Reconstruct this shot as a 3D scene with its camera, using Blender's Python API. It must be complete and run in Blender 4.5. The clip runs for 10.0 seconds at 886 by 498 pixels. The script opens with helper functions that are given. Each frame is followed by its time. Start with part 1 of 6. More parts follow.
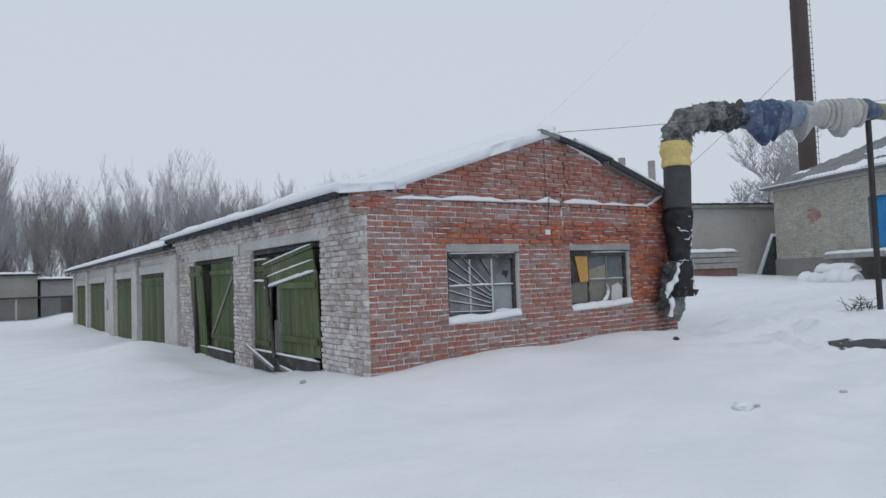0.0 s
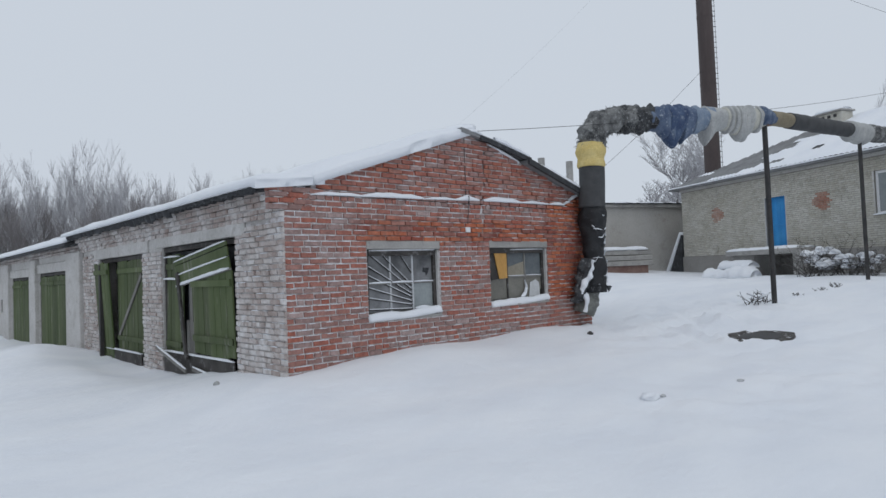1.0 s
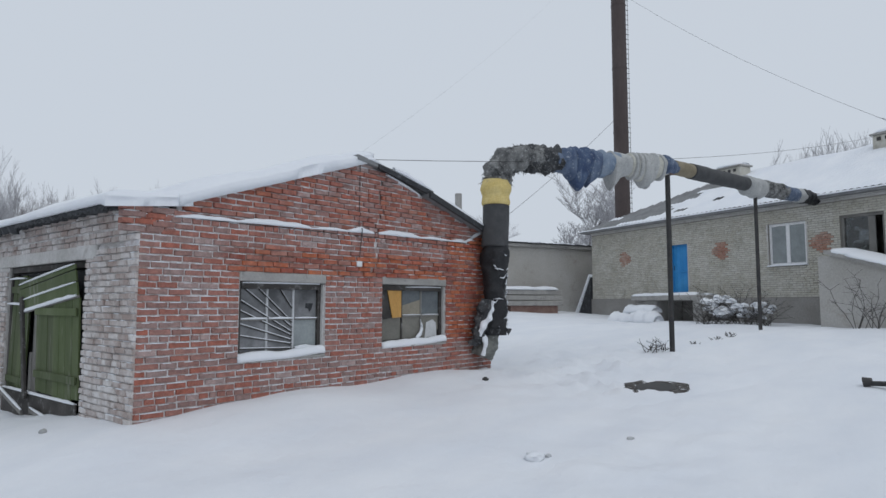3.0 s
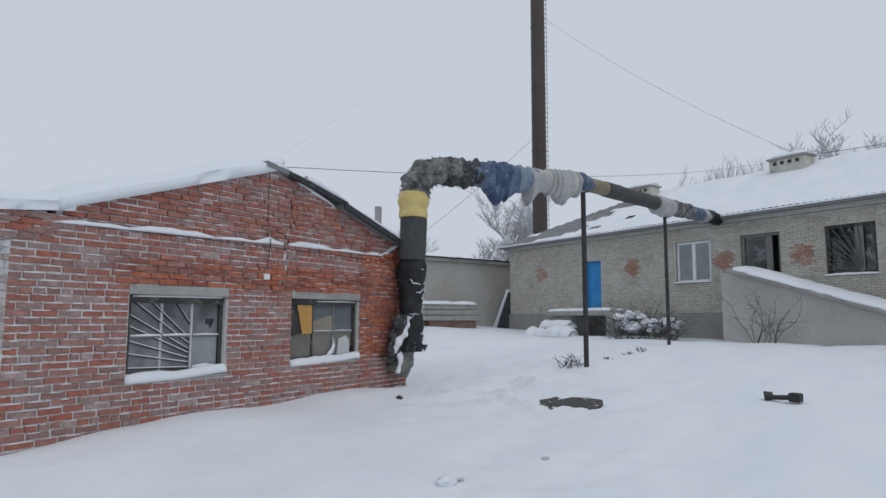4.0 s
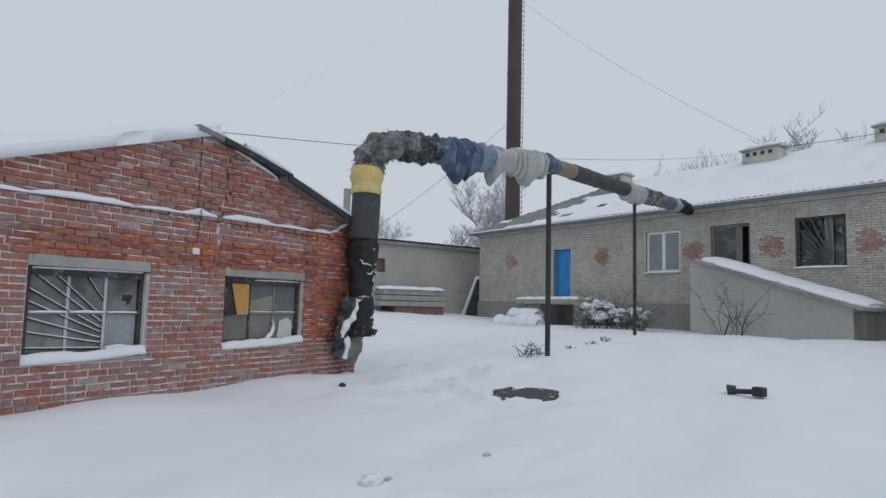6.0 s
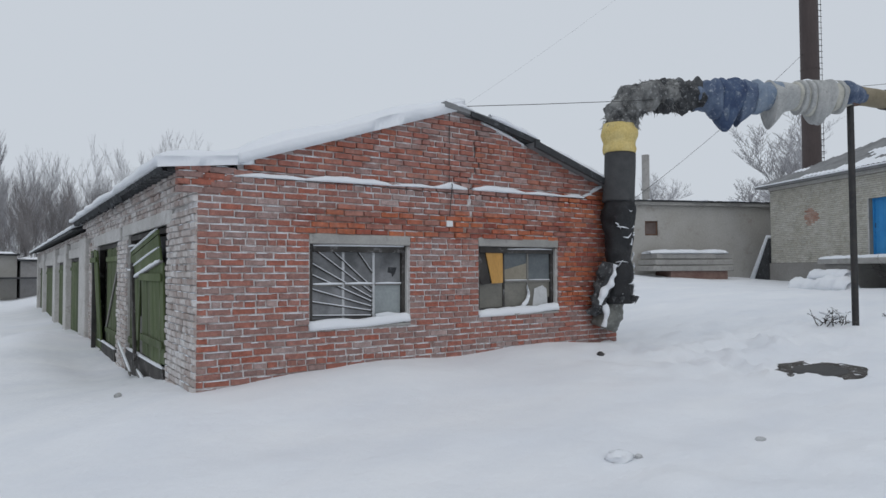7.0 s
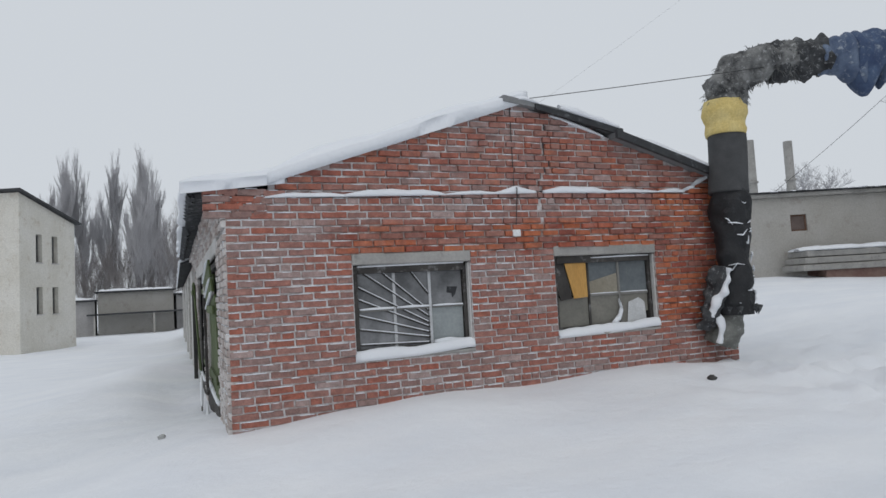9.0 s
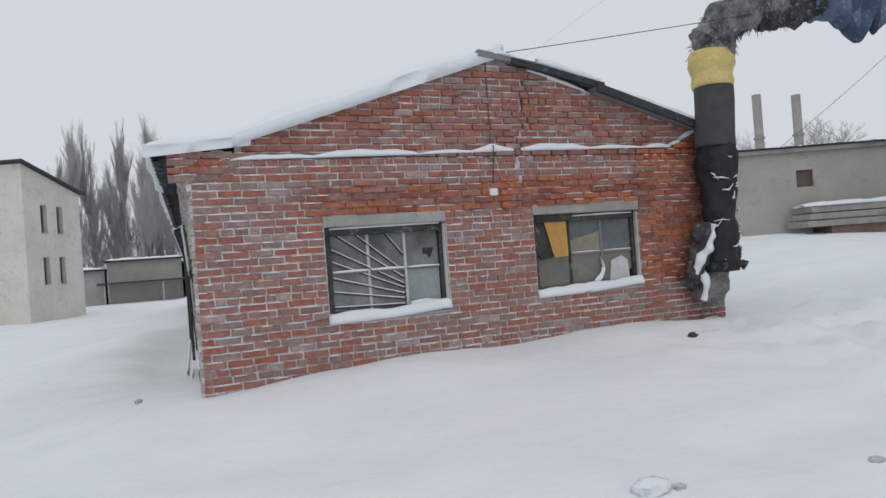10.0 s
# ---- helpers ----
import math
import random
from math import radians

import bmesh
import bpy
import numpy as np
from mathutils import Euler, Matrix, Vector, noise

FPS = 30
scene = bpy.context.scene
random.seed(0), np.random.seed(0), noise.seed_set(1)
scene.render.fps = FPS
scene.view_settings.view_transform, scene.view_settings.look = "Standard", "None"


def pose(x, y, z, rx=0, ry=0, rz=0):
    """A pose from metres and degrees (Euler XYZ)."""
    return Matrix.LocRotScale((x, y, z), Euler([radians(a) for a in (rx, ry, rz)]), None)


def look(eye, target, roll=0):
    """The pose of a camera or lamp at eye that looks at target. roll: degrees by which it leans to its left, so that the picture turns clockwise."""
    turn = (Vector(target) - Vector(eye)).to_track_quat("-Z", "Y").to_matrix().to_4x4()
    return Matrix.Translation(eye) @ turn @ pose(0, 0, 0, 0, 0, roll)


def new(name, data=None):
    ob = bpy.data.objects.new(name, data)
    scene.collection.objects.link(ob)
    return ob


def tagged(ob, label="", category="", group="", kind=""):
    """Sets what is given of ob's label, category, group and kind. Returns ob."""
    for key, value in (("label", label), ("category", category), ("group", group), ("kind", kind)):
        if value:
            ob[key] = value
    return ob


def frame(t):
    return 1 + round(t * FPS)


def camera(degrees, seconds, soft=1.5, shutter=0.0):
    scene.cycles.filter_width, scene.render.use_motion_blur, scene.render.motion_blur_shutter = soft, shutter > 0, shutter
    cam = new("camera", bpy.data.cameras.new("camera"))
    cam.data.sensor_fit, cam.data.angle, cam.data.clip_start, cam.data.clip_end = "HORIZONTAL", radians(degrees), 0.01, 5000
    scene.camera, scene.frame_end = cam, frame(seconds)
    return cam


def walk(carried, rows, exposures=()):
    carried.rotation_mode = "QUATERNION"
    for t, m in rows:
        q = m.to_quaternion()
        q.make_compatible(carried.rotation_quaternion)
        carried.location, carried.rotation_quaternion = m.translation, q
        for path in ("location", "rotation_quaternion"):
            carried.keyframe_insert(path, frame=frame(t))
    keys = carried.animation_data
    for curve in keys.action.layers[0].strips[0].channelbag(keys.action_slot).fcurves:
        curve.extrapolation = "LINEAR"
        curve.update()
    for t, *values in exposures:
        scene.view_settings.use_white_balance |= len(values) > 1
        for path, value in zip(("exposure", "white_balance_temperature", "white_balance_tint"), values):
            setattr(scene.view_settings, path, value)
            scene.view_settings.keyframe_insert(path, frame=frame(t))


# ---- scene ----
cam = camera(69.3, 10.0)
PATH = [
    (0, (-4.134, -7.461, 1.551), (-2.959, -5.845, 1.642), -2.0),
    (0.5, (-4.158, -7.503, 1.532), (-2.912, -5.943, 1.635), -1.9),
    (1, (-4.089, -7.481, 1.543), (-2.73, -6.015, 1.618), -2.2),
    (1.5, (-3.967, -7.456, 1.532), (-2.517, -6.079, 1.584), -2.5),
    (2, (-3.784, -7.356, 1.567), (-2.249, -6.095, 1.798), -0.7),
    (2.2, (-3.708, -7.333, 1.574), (-2.161, -6.083, 1.788), 0.3),
    (3.3, (-3.183, -7.322, 1.646), (-1.664, -6.032, 1.814), 0.0),
    (3.5, (-3.152, -7.272, 1.641), (-1.59, -6.047, 1.885), 1.7),
    (4, (-2.97, -7.194, 1.654), (-1.302, -6.111, 1.869), 0.2),
    (4.5, (-2.792, -7.193, 1.635), (-1.099, -6.15, 1.846), 0.3),
    (5, (-2.524, -7.268, 1.628), (-0.733, -6.394, 1.8), 2.3),
    (5.2, (-2.482, -7.282, 1.618), (-0.644, -6.509, 1.775), 2.5),
    (6.3, (-2.013, -7.116, 1.599), (-0.444, -5.897, 1.83), 1.4),
    (6.5, (-1.918, -7.113, 1.601), (-0.475, -5.75, 1.852), 1.8),
    (7, (-1.719, -7.232, 1.592), (-0.578, -5.59, 1.66), -0.2),
    (7.5, (-1.421, -7.16, 1.622), (-0.402, -5.443, 1.744), 1.9),
    (8, (-1.096, -7.028, 1.657), (-0.221, -5.238, 1.823), 0.4),
    (8.5, (-0.739, -6.853, 1.642), (0.108, -5.042, 1.696), -0.5),
    (9, (-0.431, -6.808, 1.605), (0.343, -4.969, 1.732), -3.2),
    (9.5, (-0.204, -6.871, 1.578), (0.556, -5.023, 1.673), -1.3),
    (10, (-0.01, -6.859, 1.545), (0.728, -5.0, 1.562), -4.2),
]
walk(cam, [(t, look(eye, target, roll)) for t, eye, target, roll in PATH],
     [(0, -0.04, 6200, 10), (2, -0.05, 6200, 10), (3.5, -0.06, 6200, 10), (4.2, -0.12, 6200, 10), (5.2, -0.13, 6200, 10), (6.5, -0.13, 6300, 10), (7.1, -0.05, 6340, 10), (7.6, -0.03, 6380, 10), (8.5, -0.03, 6450, 10), (10, 0.05, 6550, 10)])


# ---- world and light: bright overcast, snow in the air ----
world = bpy.data.worlds.new("overcast_sky")
scene.world = world
world.use_nodes = True
wn, wl = world.node_tree.nodes, world.node_tree.links
sky = wn.new("ShaderNodeTexSky")
sky.sky_type, sky.sun_disc = "NISHITA", False
sky.sun_elevation, sky.sun_rotation = radians(35), radians(200)
sky.air_density, sky.dust_density = 1.0, 5.0
dim = wn.new("ShaderNodeMixRGB")
dim.blend_type, dim.inputs["Fac"].default_value, dim.inputs["Color2"].default_value = "MULTIPLY", 1.0, (0.05, 0.05, 0.05, 1)
cloud = wn.new("ShaderNodeMixRGB")
cloud.inputs["Fac"].default_value, cloud.inputs["Color2"].default_value = 0.93, (0.650, 0.690, 0.735, 1)
wl.new(sky.outputs["Color"], dim.inputs["Color1"])
wl.new(dim.outputs["Color"], cloud.inputs["Color1"])
wl.new(cloud.outputs["Color"], wn["Background"].inputs["Color"])
wn["Background"].inputs["Strength"].default_value = 1.0
sun = new("sun", bpy.data.lights.new("sun", "SUN"))
sun.data.energy, sun.data.angle, sun.data.color = 0.5, radians(40), (1.0, 0.97, 0.93)
sun.matrix_world = look((0, 0, 30), (6, 12, 0))

# ---- materials ----


def nodes(name):
    m = bpy.data.materials.new(name)
    m.use_nodes = True
    t = m.node_tree
    return m, t.nodes, t.links, t.nodes["Principled BSDF"]


def noise_at(nd, ln, scale, detail=4.0, rough=0.6, stretch=(1, 1, 1), space="Position"):
    """A noise in world metres; stretch squeezes it along an axis."""
    g = nd.new("ShaderNodeNewGeometry")
    mp = nd.new("ShaderNodeMapping")
    mp.inputs["Scale"].default_value = stretch
    n = nd.new("ShaderNodeTexNoise")
    n.inputs["Scale"].default_value, n.inputs["Detail"].default_value, n.inputs["Roughness"].default_value = scale, detail, rough
    ln.new(g.outputs[space], mp.inputs["Vector"])
    ln.new(mp.outputs["Vector"], n.inputs["Vector"])
    return n.outputs["Fac"]


def ramp(nd, ln, fac, stops):
    r = nd.new("ShaderNodeValToRGB")
    e = r.color_ramp.elements
    while len(e) < len(stops):
        e.new(0.5)
    for q, (at, c) in zip(e, stops):
        q.position = at
        q.color = (*c, 1) if isinstance(c, tuple) else (c, c, c, 1)
    ln.new(fac, r.inputs["Fac"])
    return r.outputs["Color"]


def blend(nd, ln, fac, a, b, how="MIX"):
    m = nd.new("ShaderNodeMixRGB")
    m.blend_type = how
    for key, v in (("Fac", fac), ("Color1", a), ("Color2", b)):
        if isinstance(v, (int, float)):
            m.inputs[key].default_value = v if key == "Fac" else (v, v, v, 1)
        elif isinstance(v, tuple):
            m.inputs[key].default_value = (*v, 1)
        else:
            ln.new(v, m.inputs[key])
    return m.outputs["Color"]


def relief(nd, ln, b, fac, strength, distance):
    u = nd.new("ShaderNodeBump")
    u.inputs["Strength"].default_value, u.inputs["Distance"].default_value = strength, distance
    ln.new(fac, u.inputs["Height"])
    ln.new(u.outputs["Normal"], b.inputs["Normal"])


def surface(name, c1, c2, rough=0.8, big=1.5, fine=25, bump=0.4, depth=0.01, metal=0.0, c3=None, stretch=(1, 1, 1), vary=0.0):
    """A worn surface: two tones in broad patches, a grain over them and fine relief; vary: difference between pieces."""
    m, nd, ln, b = nodes(name)
    broad = noise_at(nd, ln, big, 5, 0.62, stretch)
    grain = noise_at(nd, ln, fine, 5, 0.7, stretch)
    col = blend(nd, ln, ramp(nd, ln, broad, [(0.35, 0.0), (0.65, 1.0)]), c1, c2)
    if c3:
        spots = noise_at(nd, ln, big * 3.3, 6, 0.7, stretch)
        col = blend(nd, ln, ramp(nd, ln, spots, [(0.56, 0.0), (0.70, 1.0)]), col, c3)
    col = blend(nd, ln, 1.0, col, ramp(nd, ln, grain, [(0.25, 0.78), (0.75, 1.12)]), "MULTIPLY")
    if vary:
        o = nd.new("ShaderNodeObjectInfo")
        col = blend(nd, ln, 1.0, col, ramp(nd, ln, o.outputs["Random"], [(0.0, 1 - vary), (1.0, 1 + vary)]), "MULTIPLY")
    ln.new(col, b.inputs["Base Color"])
    b.inputs["Roughness"].default_value, b.inputs["Metallic"].default_value = rough, metal
    relief(nd, ln, b, grain, bump, depth)
    return m


def brick_material(name, deep, pale, frost, islands=False):
    """Fired brick, each its own tone, with rime on most of the wall."""
    m, nd, ln, b = nodes(name)
    if islands:
        rnd = nd.new("ShaderNodeNewGeometry").outputs["Random Per Island"]
    else:
        rnd = nd.new("ShaderNodeObjectInfo").outputs["Random"]
    tone = ramp(nd, ln, rnd, [(0.0, deep), (0.5, tuple(0.75 * a + 0.25 * c for a, c in zip(deep, pale))), (1.0, pale)])
    grain = noise_at(nd, ln, 45, 5, 0.7)
    soot = ramp(nd, ln, noise_at(nd, ln, 3.1, 6, 0.72), [(0.50, 0.0), (0.74, 0.75)])
    tone = blend(nd, ln, soot, tone, tuple(0.42 * c for c in pale))
    tone = blend(nd, ln, 1.0, tone, ramp(nd, ln, grain, [(0.22, 0.55), (0.78, 1.25)]), "MULTIPLY")
    broad = noise_at(nd, ln, 0.9, 4, 0.6)
    mid = noise_at(nd, ln, 7.0, 5, 0.7)
    add = nd.new("ShaderNodeMath")
    add.operation = "ADD"
    ln.new(broad, add.inputs[0])
    sub = nd.new("ShaderNodeMath")
    sub.operation = "MULTIPLY_ADD"
    sub.inputs[1].default_value, sub.inputs[2].default_value = 1.1, -0.55
    ln.new(mid, sub.inputs[0])
    ln.new(sub.outputs[0], add.inputs[1])
    veil = ramp(nd, ln, add.outputs[0], [(0.34, 0.0), (0.72, 0.85)])
    per = ramp(nd, ln, rnd, [(0.0, 0.55), (0.5, 0.95), (1.0, 1.30)])
    veil = blend(nd, ln, 1.0, veil, per, "MULTIPLY")
    ln.new(blend(nd, ln, veil, tone, frost), b.inputs["Base Color"])
    b.inputs["Roughness"].default_value = 0.88
    relief(nd, ln, b, grain, 0.5, 0.006)
    return m


def bare_zone(nd, ln):
    """Where the gable has lost its rime: over and beside the windows, at the warm pipe end, and partly in the top."""
    sx = nd.new("ShaderNodeSeparateXYZ")
    g = nd.new("ShaderNodeNewGeometry")
    ln.new(g.outputs["Position"], sx.inputs[0])

    def band(axis, lo, hi, a=0.0, b=1.0):
        m = nd.new("ShaderNodeMapRange")
        m.interpolation_type = "SMOOTHSTEP"
        for key, v in (("From Min", lo), ("From Max", hi), ("To Min", a), ("To Max", b)):
            m.inputs[key].default_value = v
        ln.new(sx.outputs[axis], m.inputs["Value"])
        return m.outputs[0]

    def calc(how, a, b):
        m = nd.new("ShaderNodeMath")
        m.operation = how
        for k, v in enumerate((a, b)):
            if isinstance(v, (int, float)):
                m.inputs[k].default_value = v
            else:
                ln.new(v, m.inputs[k])
        return m.outputs[0]

    def times(*parts):
        out = parts[0]
        for q in parts[1:]:
            out = calc("MULTIPLY", out, q)
        return out

    end = times(band("X", 5.05, 5.75), band("Z", 0.75, 1.15), band("Z", 3.1, 2.75, 0.0, 1.0))
    over = times(band("X", 0.9, 1.35), band("X", 5.9, 5.5), band("Z", 1.85, 2.08), band("Z", 2.50, 2.28), 0.9)
    sides = times(band("X", 1.0, 1.3), band("X", 4.1, 3.95), band("Z", 0.85, 1.5), band("Z", 2.3, 2.1), 0.30)
    upper = times(band("Z", 2.70, 2.78), band("Z", 3.75, 3.35, 0.2, 1.0), 0.45)
    zone = calc("MAXIMUM", calc("MAXIMUM", end, over), calc("MAXIMUM", sides, upper))
    stray = calc("MULTIPLY_ADD", noise_at(nd, ln, 2.3, 5, 0.7), 1.9)
    stray.node.inputs[2].default_value = -0.98
    return calc("ADD", zone, stray)


def gable_brick(name, islands):
    """Old red brick: raw red where it is bare, dull mauve under a film of rime elsewhere; every brick its own tone."""
    m, nd, ln, b = nodes(name)
    if islands:
        rnd = nd.new("ShaderNodeNewGeometry").outputs["Random Per Island"]
    else:
        rnd = nd.new("ShaderNodeObjectInfo").outputs["Random"]
    other = nd.new("ShaderNodeMath")
    other.operation = "MULTIPLY"
    other.inputs[1].default_value = 13.7
    ln.new(rnd, other.inputs[0])
    frac = nd.new("ShaderNodeMath")
    frac.operation = "FRACT"
    ln.new(other.outputs[0], frac.inputs[0])
    raw = ramp(nd, ln, rnd, [(0.0, (0.43, 0.118, 0.056)), (0.3, (0.50, 0.155, 0.070)), (0.55, (0.36, 0.090, 0.055)), (0.8, (0.27, 0.082, 0.058)), (1.0, (0.38, 0.18, 0.14))])
    rimed = ramp(nd, ln, frac.outputs[0], [(0.0, (0.40, 0.135, 0.092)), (0.25, (0.37, 0.155, 0.118)), (0.5, (0.39, 0.205, 0.172)), (0.7, (0.30, 0.165, 0.142)), (0.9, (0.35, 0.245, 0.225)), (1.0, (0.44, 0.33, 0.31))])
    mask = ramp(nd, ln, bare_zone(nd, ln), [(0.20, 0.0), (0.95, 1.0)])
    tone = blend(nd, ln, mask, rimed, raw)
    grain = noise_at(nd, ln, 48, 5, 0.72)
    patch = noise_at(nd, ln, 11, 4, 0.65)
    tone = blend(nd, ln, ramp(nd, ln, noise_at(nd, ln, 3.1, 6, 0.72), [(0.56, 0.0), (0.78, 0.5)]), tone, (0.15, 0.10, 0.09))
    tone = blend(nd, ln, 1.0, tone, ramp(nd, ln, patch, [(0.28, 0.62), (0.72, 1.25)]), "MULTIPLY")
    tone = blend(nd, ln, 1.0, tone, ramp(nd, ln, grain, [(0.22, 0.62), (0.78, 1.22)]), "MULTIPLY")
    tone = blend(nd, ln, ramp(nd, ln, noise_at(nd, ln, 21, 6, 0.75), [(0.62, 0.0), (0.74, 0.55)]), tone, (0.52, 0.48, 0.47))
    ln.new(tone, b.inputs["Base Color"])
    b.inputs["Roughness"].default_value = 0.9
    relief(nd, ln, b, grain, 0.6, 0.010)
    return m


def gable_mortar():
    """Joints packed with snow, but dark and weathered out where the wall is bare."""
    m, nd, ln, b = nodes("snow_packed_joints")
    grain = noise_at(nd, ln, 60, 5, 0.7)
    snowy = ramp(nd, ln, noise_at(nd, ln, 9, 5, 0.7), [(0.36, (0.42, 0.35, 0.33)), (0.56, (0.70, 0.69, 0.70))])
    dark = ramp(nd, ln, noise_at(nd, ln, 9, 5, 0.7), [(0.40, (0.20, 0.12, 0.095)), (0.66, (0.58, 0.52, 0.50))])
    col = blend(nd, ln, ramp(nd, ln, bare_zone(nd, ln), [(0.30, 0.0), (0.75, 1.0)]), snowy, dark)
    ln.new(blend(nd, ln, 1.0, col, ramp(nd, ln, grain, [(0.25, 0.75), (0.75, 1.12)]), "MULTIPLY"), b.inputs["Base Color"])
    b.inputs["Roughness"].default_value = 0.92
    relief(nd, ln, b, grain, 0.6, 0.01)
    return m


def snow_material():
    m, nd, ln, b = nodes("wind_packed_snow")
    drift = noise_at(nd, ln, 0.55, 5, 0.55, (1, 2.2, 1))
    fine = noise_at(nd, ln, 3.2, 6, 0.6, (1, 1.5, 1))
    grain = noise_at(nd, ln, 160, 3, 0.6)
    col = ramp(nd, ln, drift, [(0.3, (0.735, 0.765, 0.815)), (0.7, (0.815, 0.835, 0.865))])
    col = blend(nd, ln, 1.0, col, ramp(nd, ln, grain, [(0.2, 0.96), (0.8, 1.03)]), "MULTIPLY")
    ln.new(col, b.inputs["Base Color"])
    b.inputs["Roughness"].default_value = 0.7
    b.inputs["Subsurface Weight"].default_value = 0.0
    h = nd.new("ShaderNodeMath")
    h.operation = "MULTIPLY_ADD"
    h.inputs[1].default_value = 0.12
    ln.new(grain, h.inputs[0])
    ln.new(fine, h.inputs[2])
    relief(nd, ln, b, h.outputs[0], 0.45, 0.07)
    return m


def glass_material(name, tint, frosty):
    """Window glass; frosty: how much of it is under hoar frost."""
    m, nd, ln, b = nodes(name)
    b.inputs["Base Color"].default_value = (*tint, 1)
    b.inputs["Roughness"].default_value = 0.06
    b.inputs["Transmission Weight"].default_value = 1.0
    rime = nd.new("ShaderNodeBsdfDiffuse")
    rime.inputs["Color"].default_value = (0.37, 0.41, 0.43, 1)
    fac = ramp(nd, ln, noise_at(nd, ln, 4.0, 7, 0.7), [(0.62 - 0.4 * frosty, 0.0), (0.85 - 0.4 * frosty, 0.9)])
    mx = nd.new("ShaderNodeMixShader")
    ln.new(fac, mx.inputs["Fac"])
    ln.new(b.outputs[0], mx.inputs[1])
    ln.new(rime.outputs[0], mx.inputs[2])
    ln.new(mx.outputs[0], nd["Material Output"].inputs["Surface"])
    return m


SNOW = snow_material()
BRICK = gable_brick("rimed_red_brick", False)
BRICK_FAR = gable_brick("rimed_red_brick_joined", True)
JOINTS = gable_mortar()
ROUGHCAST = brick_material("whitewashed_brick", (0.36, 0.285, 0.255), (0.56, 0.52, 0.495), (0.66, 0.645, 0.64), True)
WASHED_PIECE = brick_material("whitewashed_brick_piece", (0.36, 0.285, 0.255), (0.56, 0.52, 0.495), (0.66, 0.645, 0.64))
WASHED_JOINT = surface("dirty_limewashed_joints", (0.36, 0.34, 0.33), (0.60, 0.59, 0.59), 0.92, 5, 40, 0.6, 0.01, c3=(0.15, 0.12, 0.11))
SILICATE = brick_material("grey_silicate_brick", (0.47, 0.445, 0.375), (0.55, 0.53, 0.46), (0.58, 0.57, 0.525), True)
REDORN = brick_material("faded_red_brick", (0.40, 0.19, 0.135), (0.43, 0.26, 0.195), (0.50, 0.41, 0.35), True)
PLASTER = surface("weathered_lime_plaster", (0.47, 0.46, 0.44), (0.58, 0.57, 0.56), 0.9, 1.2, 18, 0.5, 0.012, c3=(0.38, 0.36, 0.34))
CONCRETE = surface("grey_concrete", (0.30, 0.295, 0.28), (0.40, 0.39, 0.375), 0.9, 1.8, 30, 0.5, 0.008, c3=(0.23, 0.22, 0.21))
RENDERED = surface("grey_brown_render", (0.40, 0.385, 0.355), (0.47, 0.46, 0.44), 0.92, 0.5, 20, 0.4, 0.01, c3=(0.35, 0.325, 0.295))
PLINTH = surface("dark_cement_plinth", (0.25, 0.24, 0.225), (0.32, 0.31, 0.295), 0.92, 0.8, 20, 0.4, 0.01)
WHITEWALL = surface("pale_flaking_render", (0.62, 0.595, 0.53), (0.70, 0.68, 0.63), 0.92, 0.6, 14, 0.4, 0.01, c3=(0.53, 0.48, 0.41))
SHEDWALL = surface("grey_shed_boards", (0.40, 0.39, 0.385), (0.48, 0.47, 0.47), 0.92, 0.5, 12, 0.4, 0.01, c3=(0.33, 0.31, 0.30))
GREEN = surface("worn_green_paint_on_boards", (0.060, 0.086, 0.028), (0.098, 0.122, 0.058), 0.85, 2.0, 40, 0.7, 0.006, c3=(0.21, 0.215, 0.17), stretch=(1, 1, 0.15), vary=0.22)
DARKWOOD = surface("black_weathered_wood", (0.035, 0.032, 0.030), (0.075, 0.070, 0.065), 0.85, 2.5, 50, 0.6, 0.004, c3=(0.22, 0.22, 0.22))
GREYWOOD = surface("grey_weathered_wood", (0.16, 0.155, 0.145), (0.24, 0.235, 0.22), 0.85, 3, 60, 0.6, 0.004, stretch=(1, 1, 0.3))
# roofing felt; its black also stands for shade in gate gap, crack and pane hole
FELT_AND_SHADE = surface("roofing_felt_and_gap_shade", (0.022, 0.024, 0.028), (0.045, 0.048, 0.052), 0.7, 3, 60, 0.5, 0.006, c3=(0.15, 0.16, 0.17))
SLATE = surface("old_asbestos_slate", (0.17, 0.175, 0.18), (0.25, 0.255, 0.26), 0.85, 1.5, 30, 0.5, 0.008)
BLACKWRAP = surface("black_bitumen_wrap", (0.007, 0.008, 0.010), (0.015, 0.016, 0.019), 0.62, 4, 30, 0.8, 0.02, c3=(0.035, 0.036, 0.042))
FELTGREY = surface("charcoal_felt_wrap", (0.050, 0.052, 0.055), (0.075, 0.077, 0.080), 0.9, 4, 90, 0.5, 0.006)
FOOTWRAP = surface("dirty_grey_plastic_sheet", (0.10, 0.105, 0.095), (0.24, 0.245, 0.225), 0.5, 4, 20, 0.8, 0.02, c3=(0.42, 0.43, 0.42))
FOAM = surface("yellow_foam_band", (0.62, 0.47, 0.16), (0.70, 0.57, 0.25), 0.85, 5, 40, 0.6, 0.015)
WADDING = surface("frosted_grey_wadding", (0.045, 0.047, 0.050), (0.30, 0.305, 0.30), 0.95, 5.0, 22, 1.0, 0.04, c3=(0.60, 0.61, 0.61))
BLUEWRAP = surface("frosted_blue_cloth_wrap", (0.060, 0.090, 0.165), (0.15, 0.195, 0.275), 0.9, 4, 25, 0.7, 0.02, c3=(0.40, 0.44, 0.48))
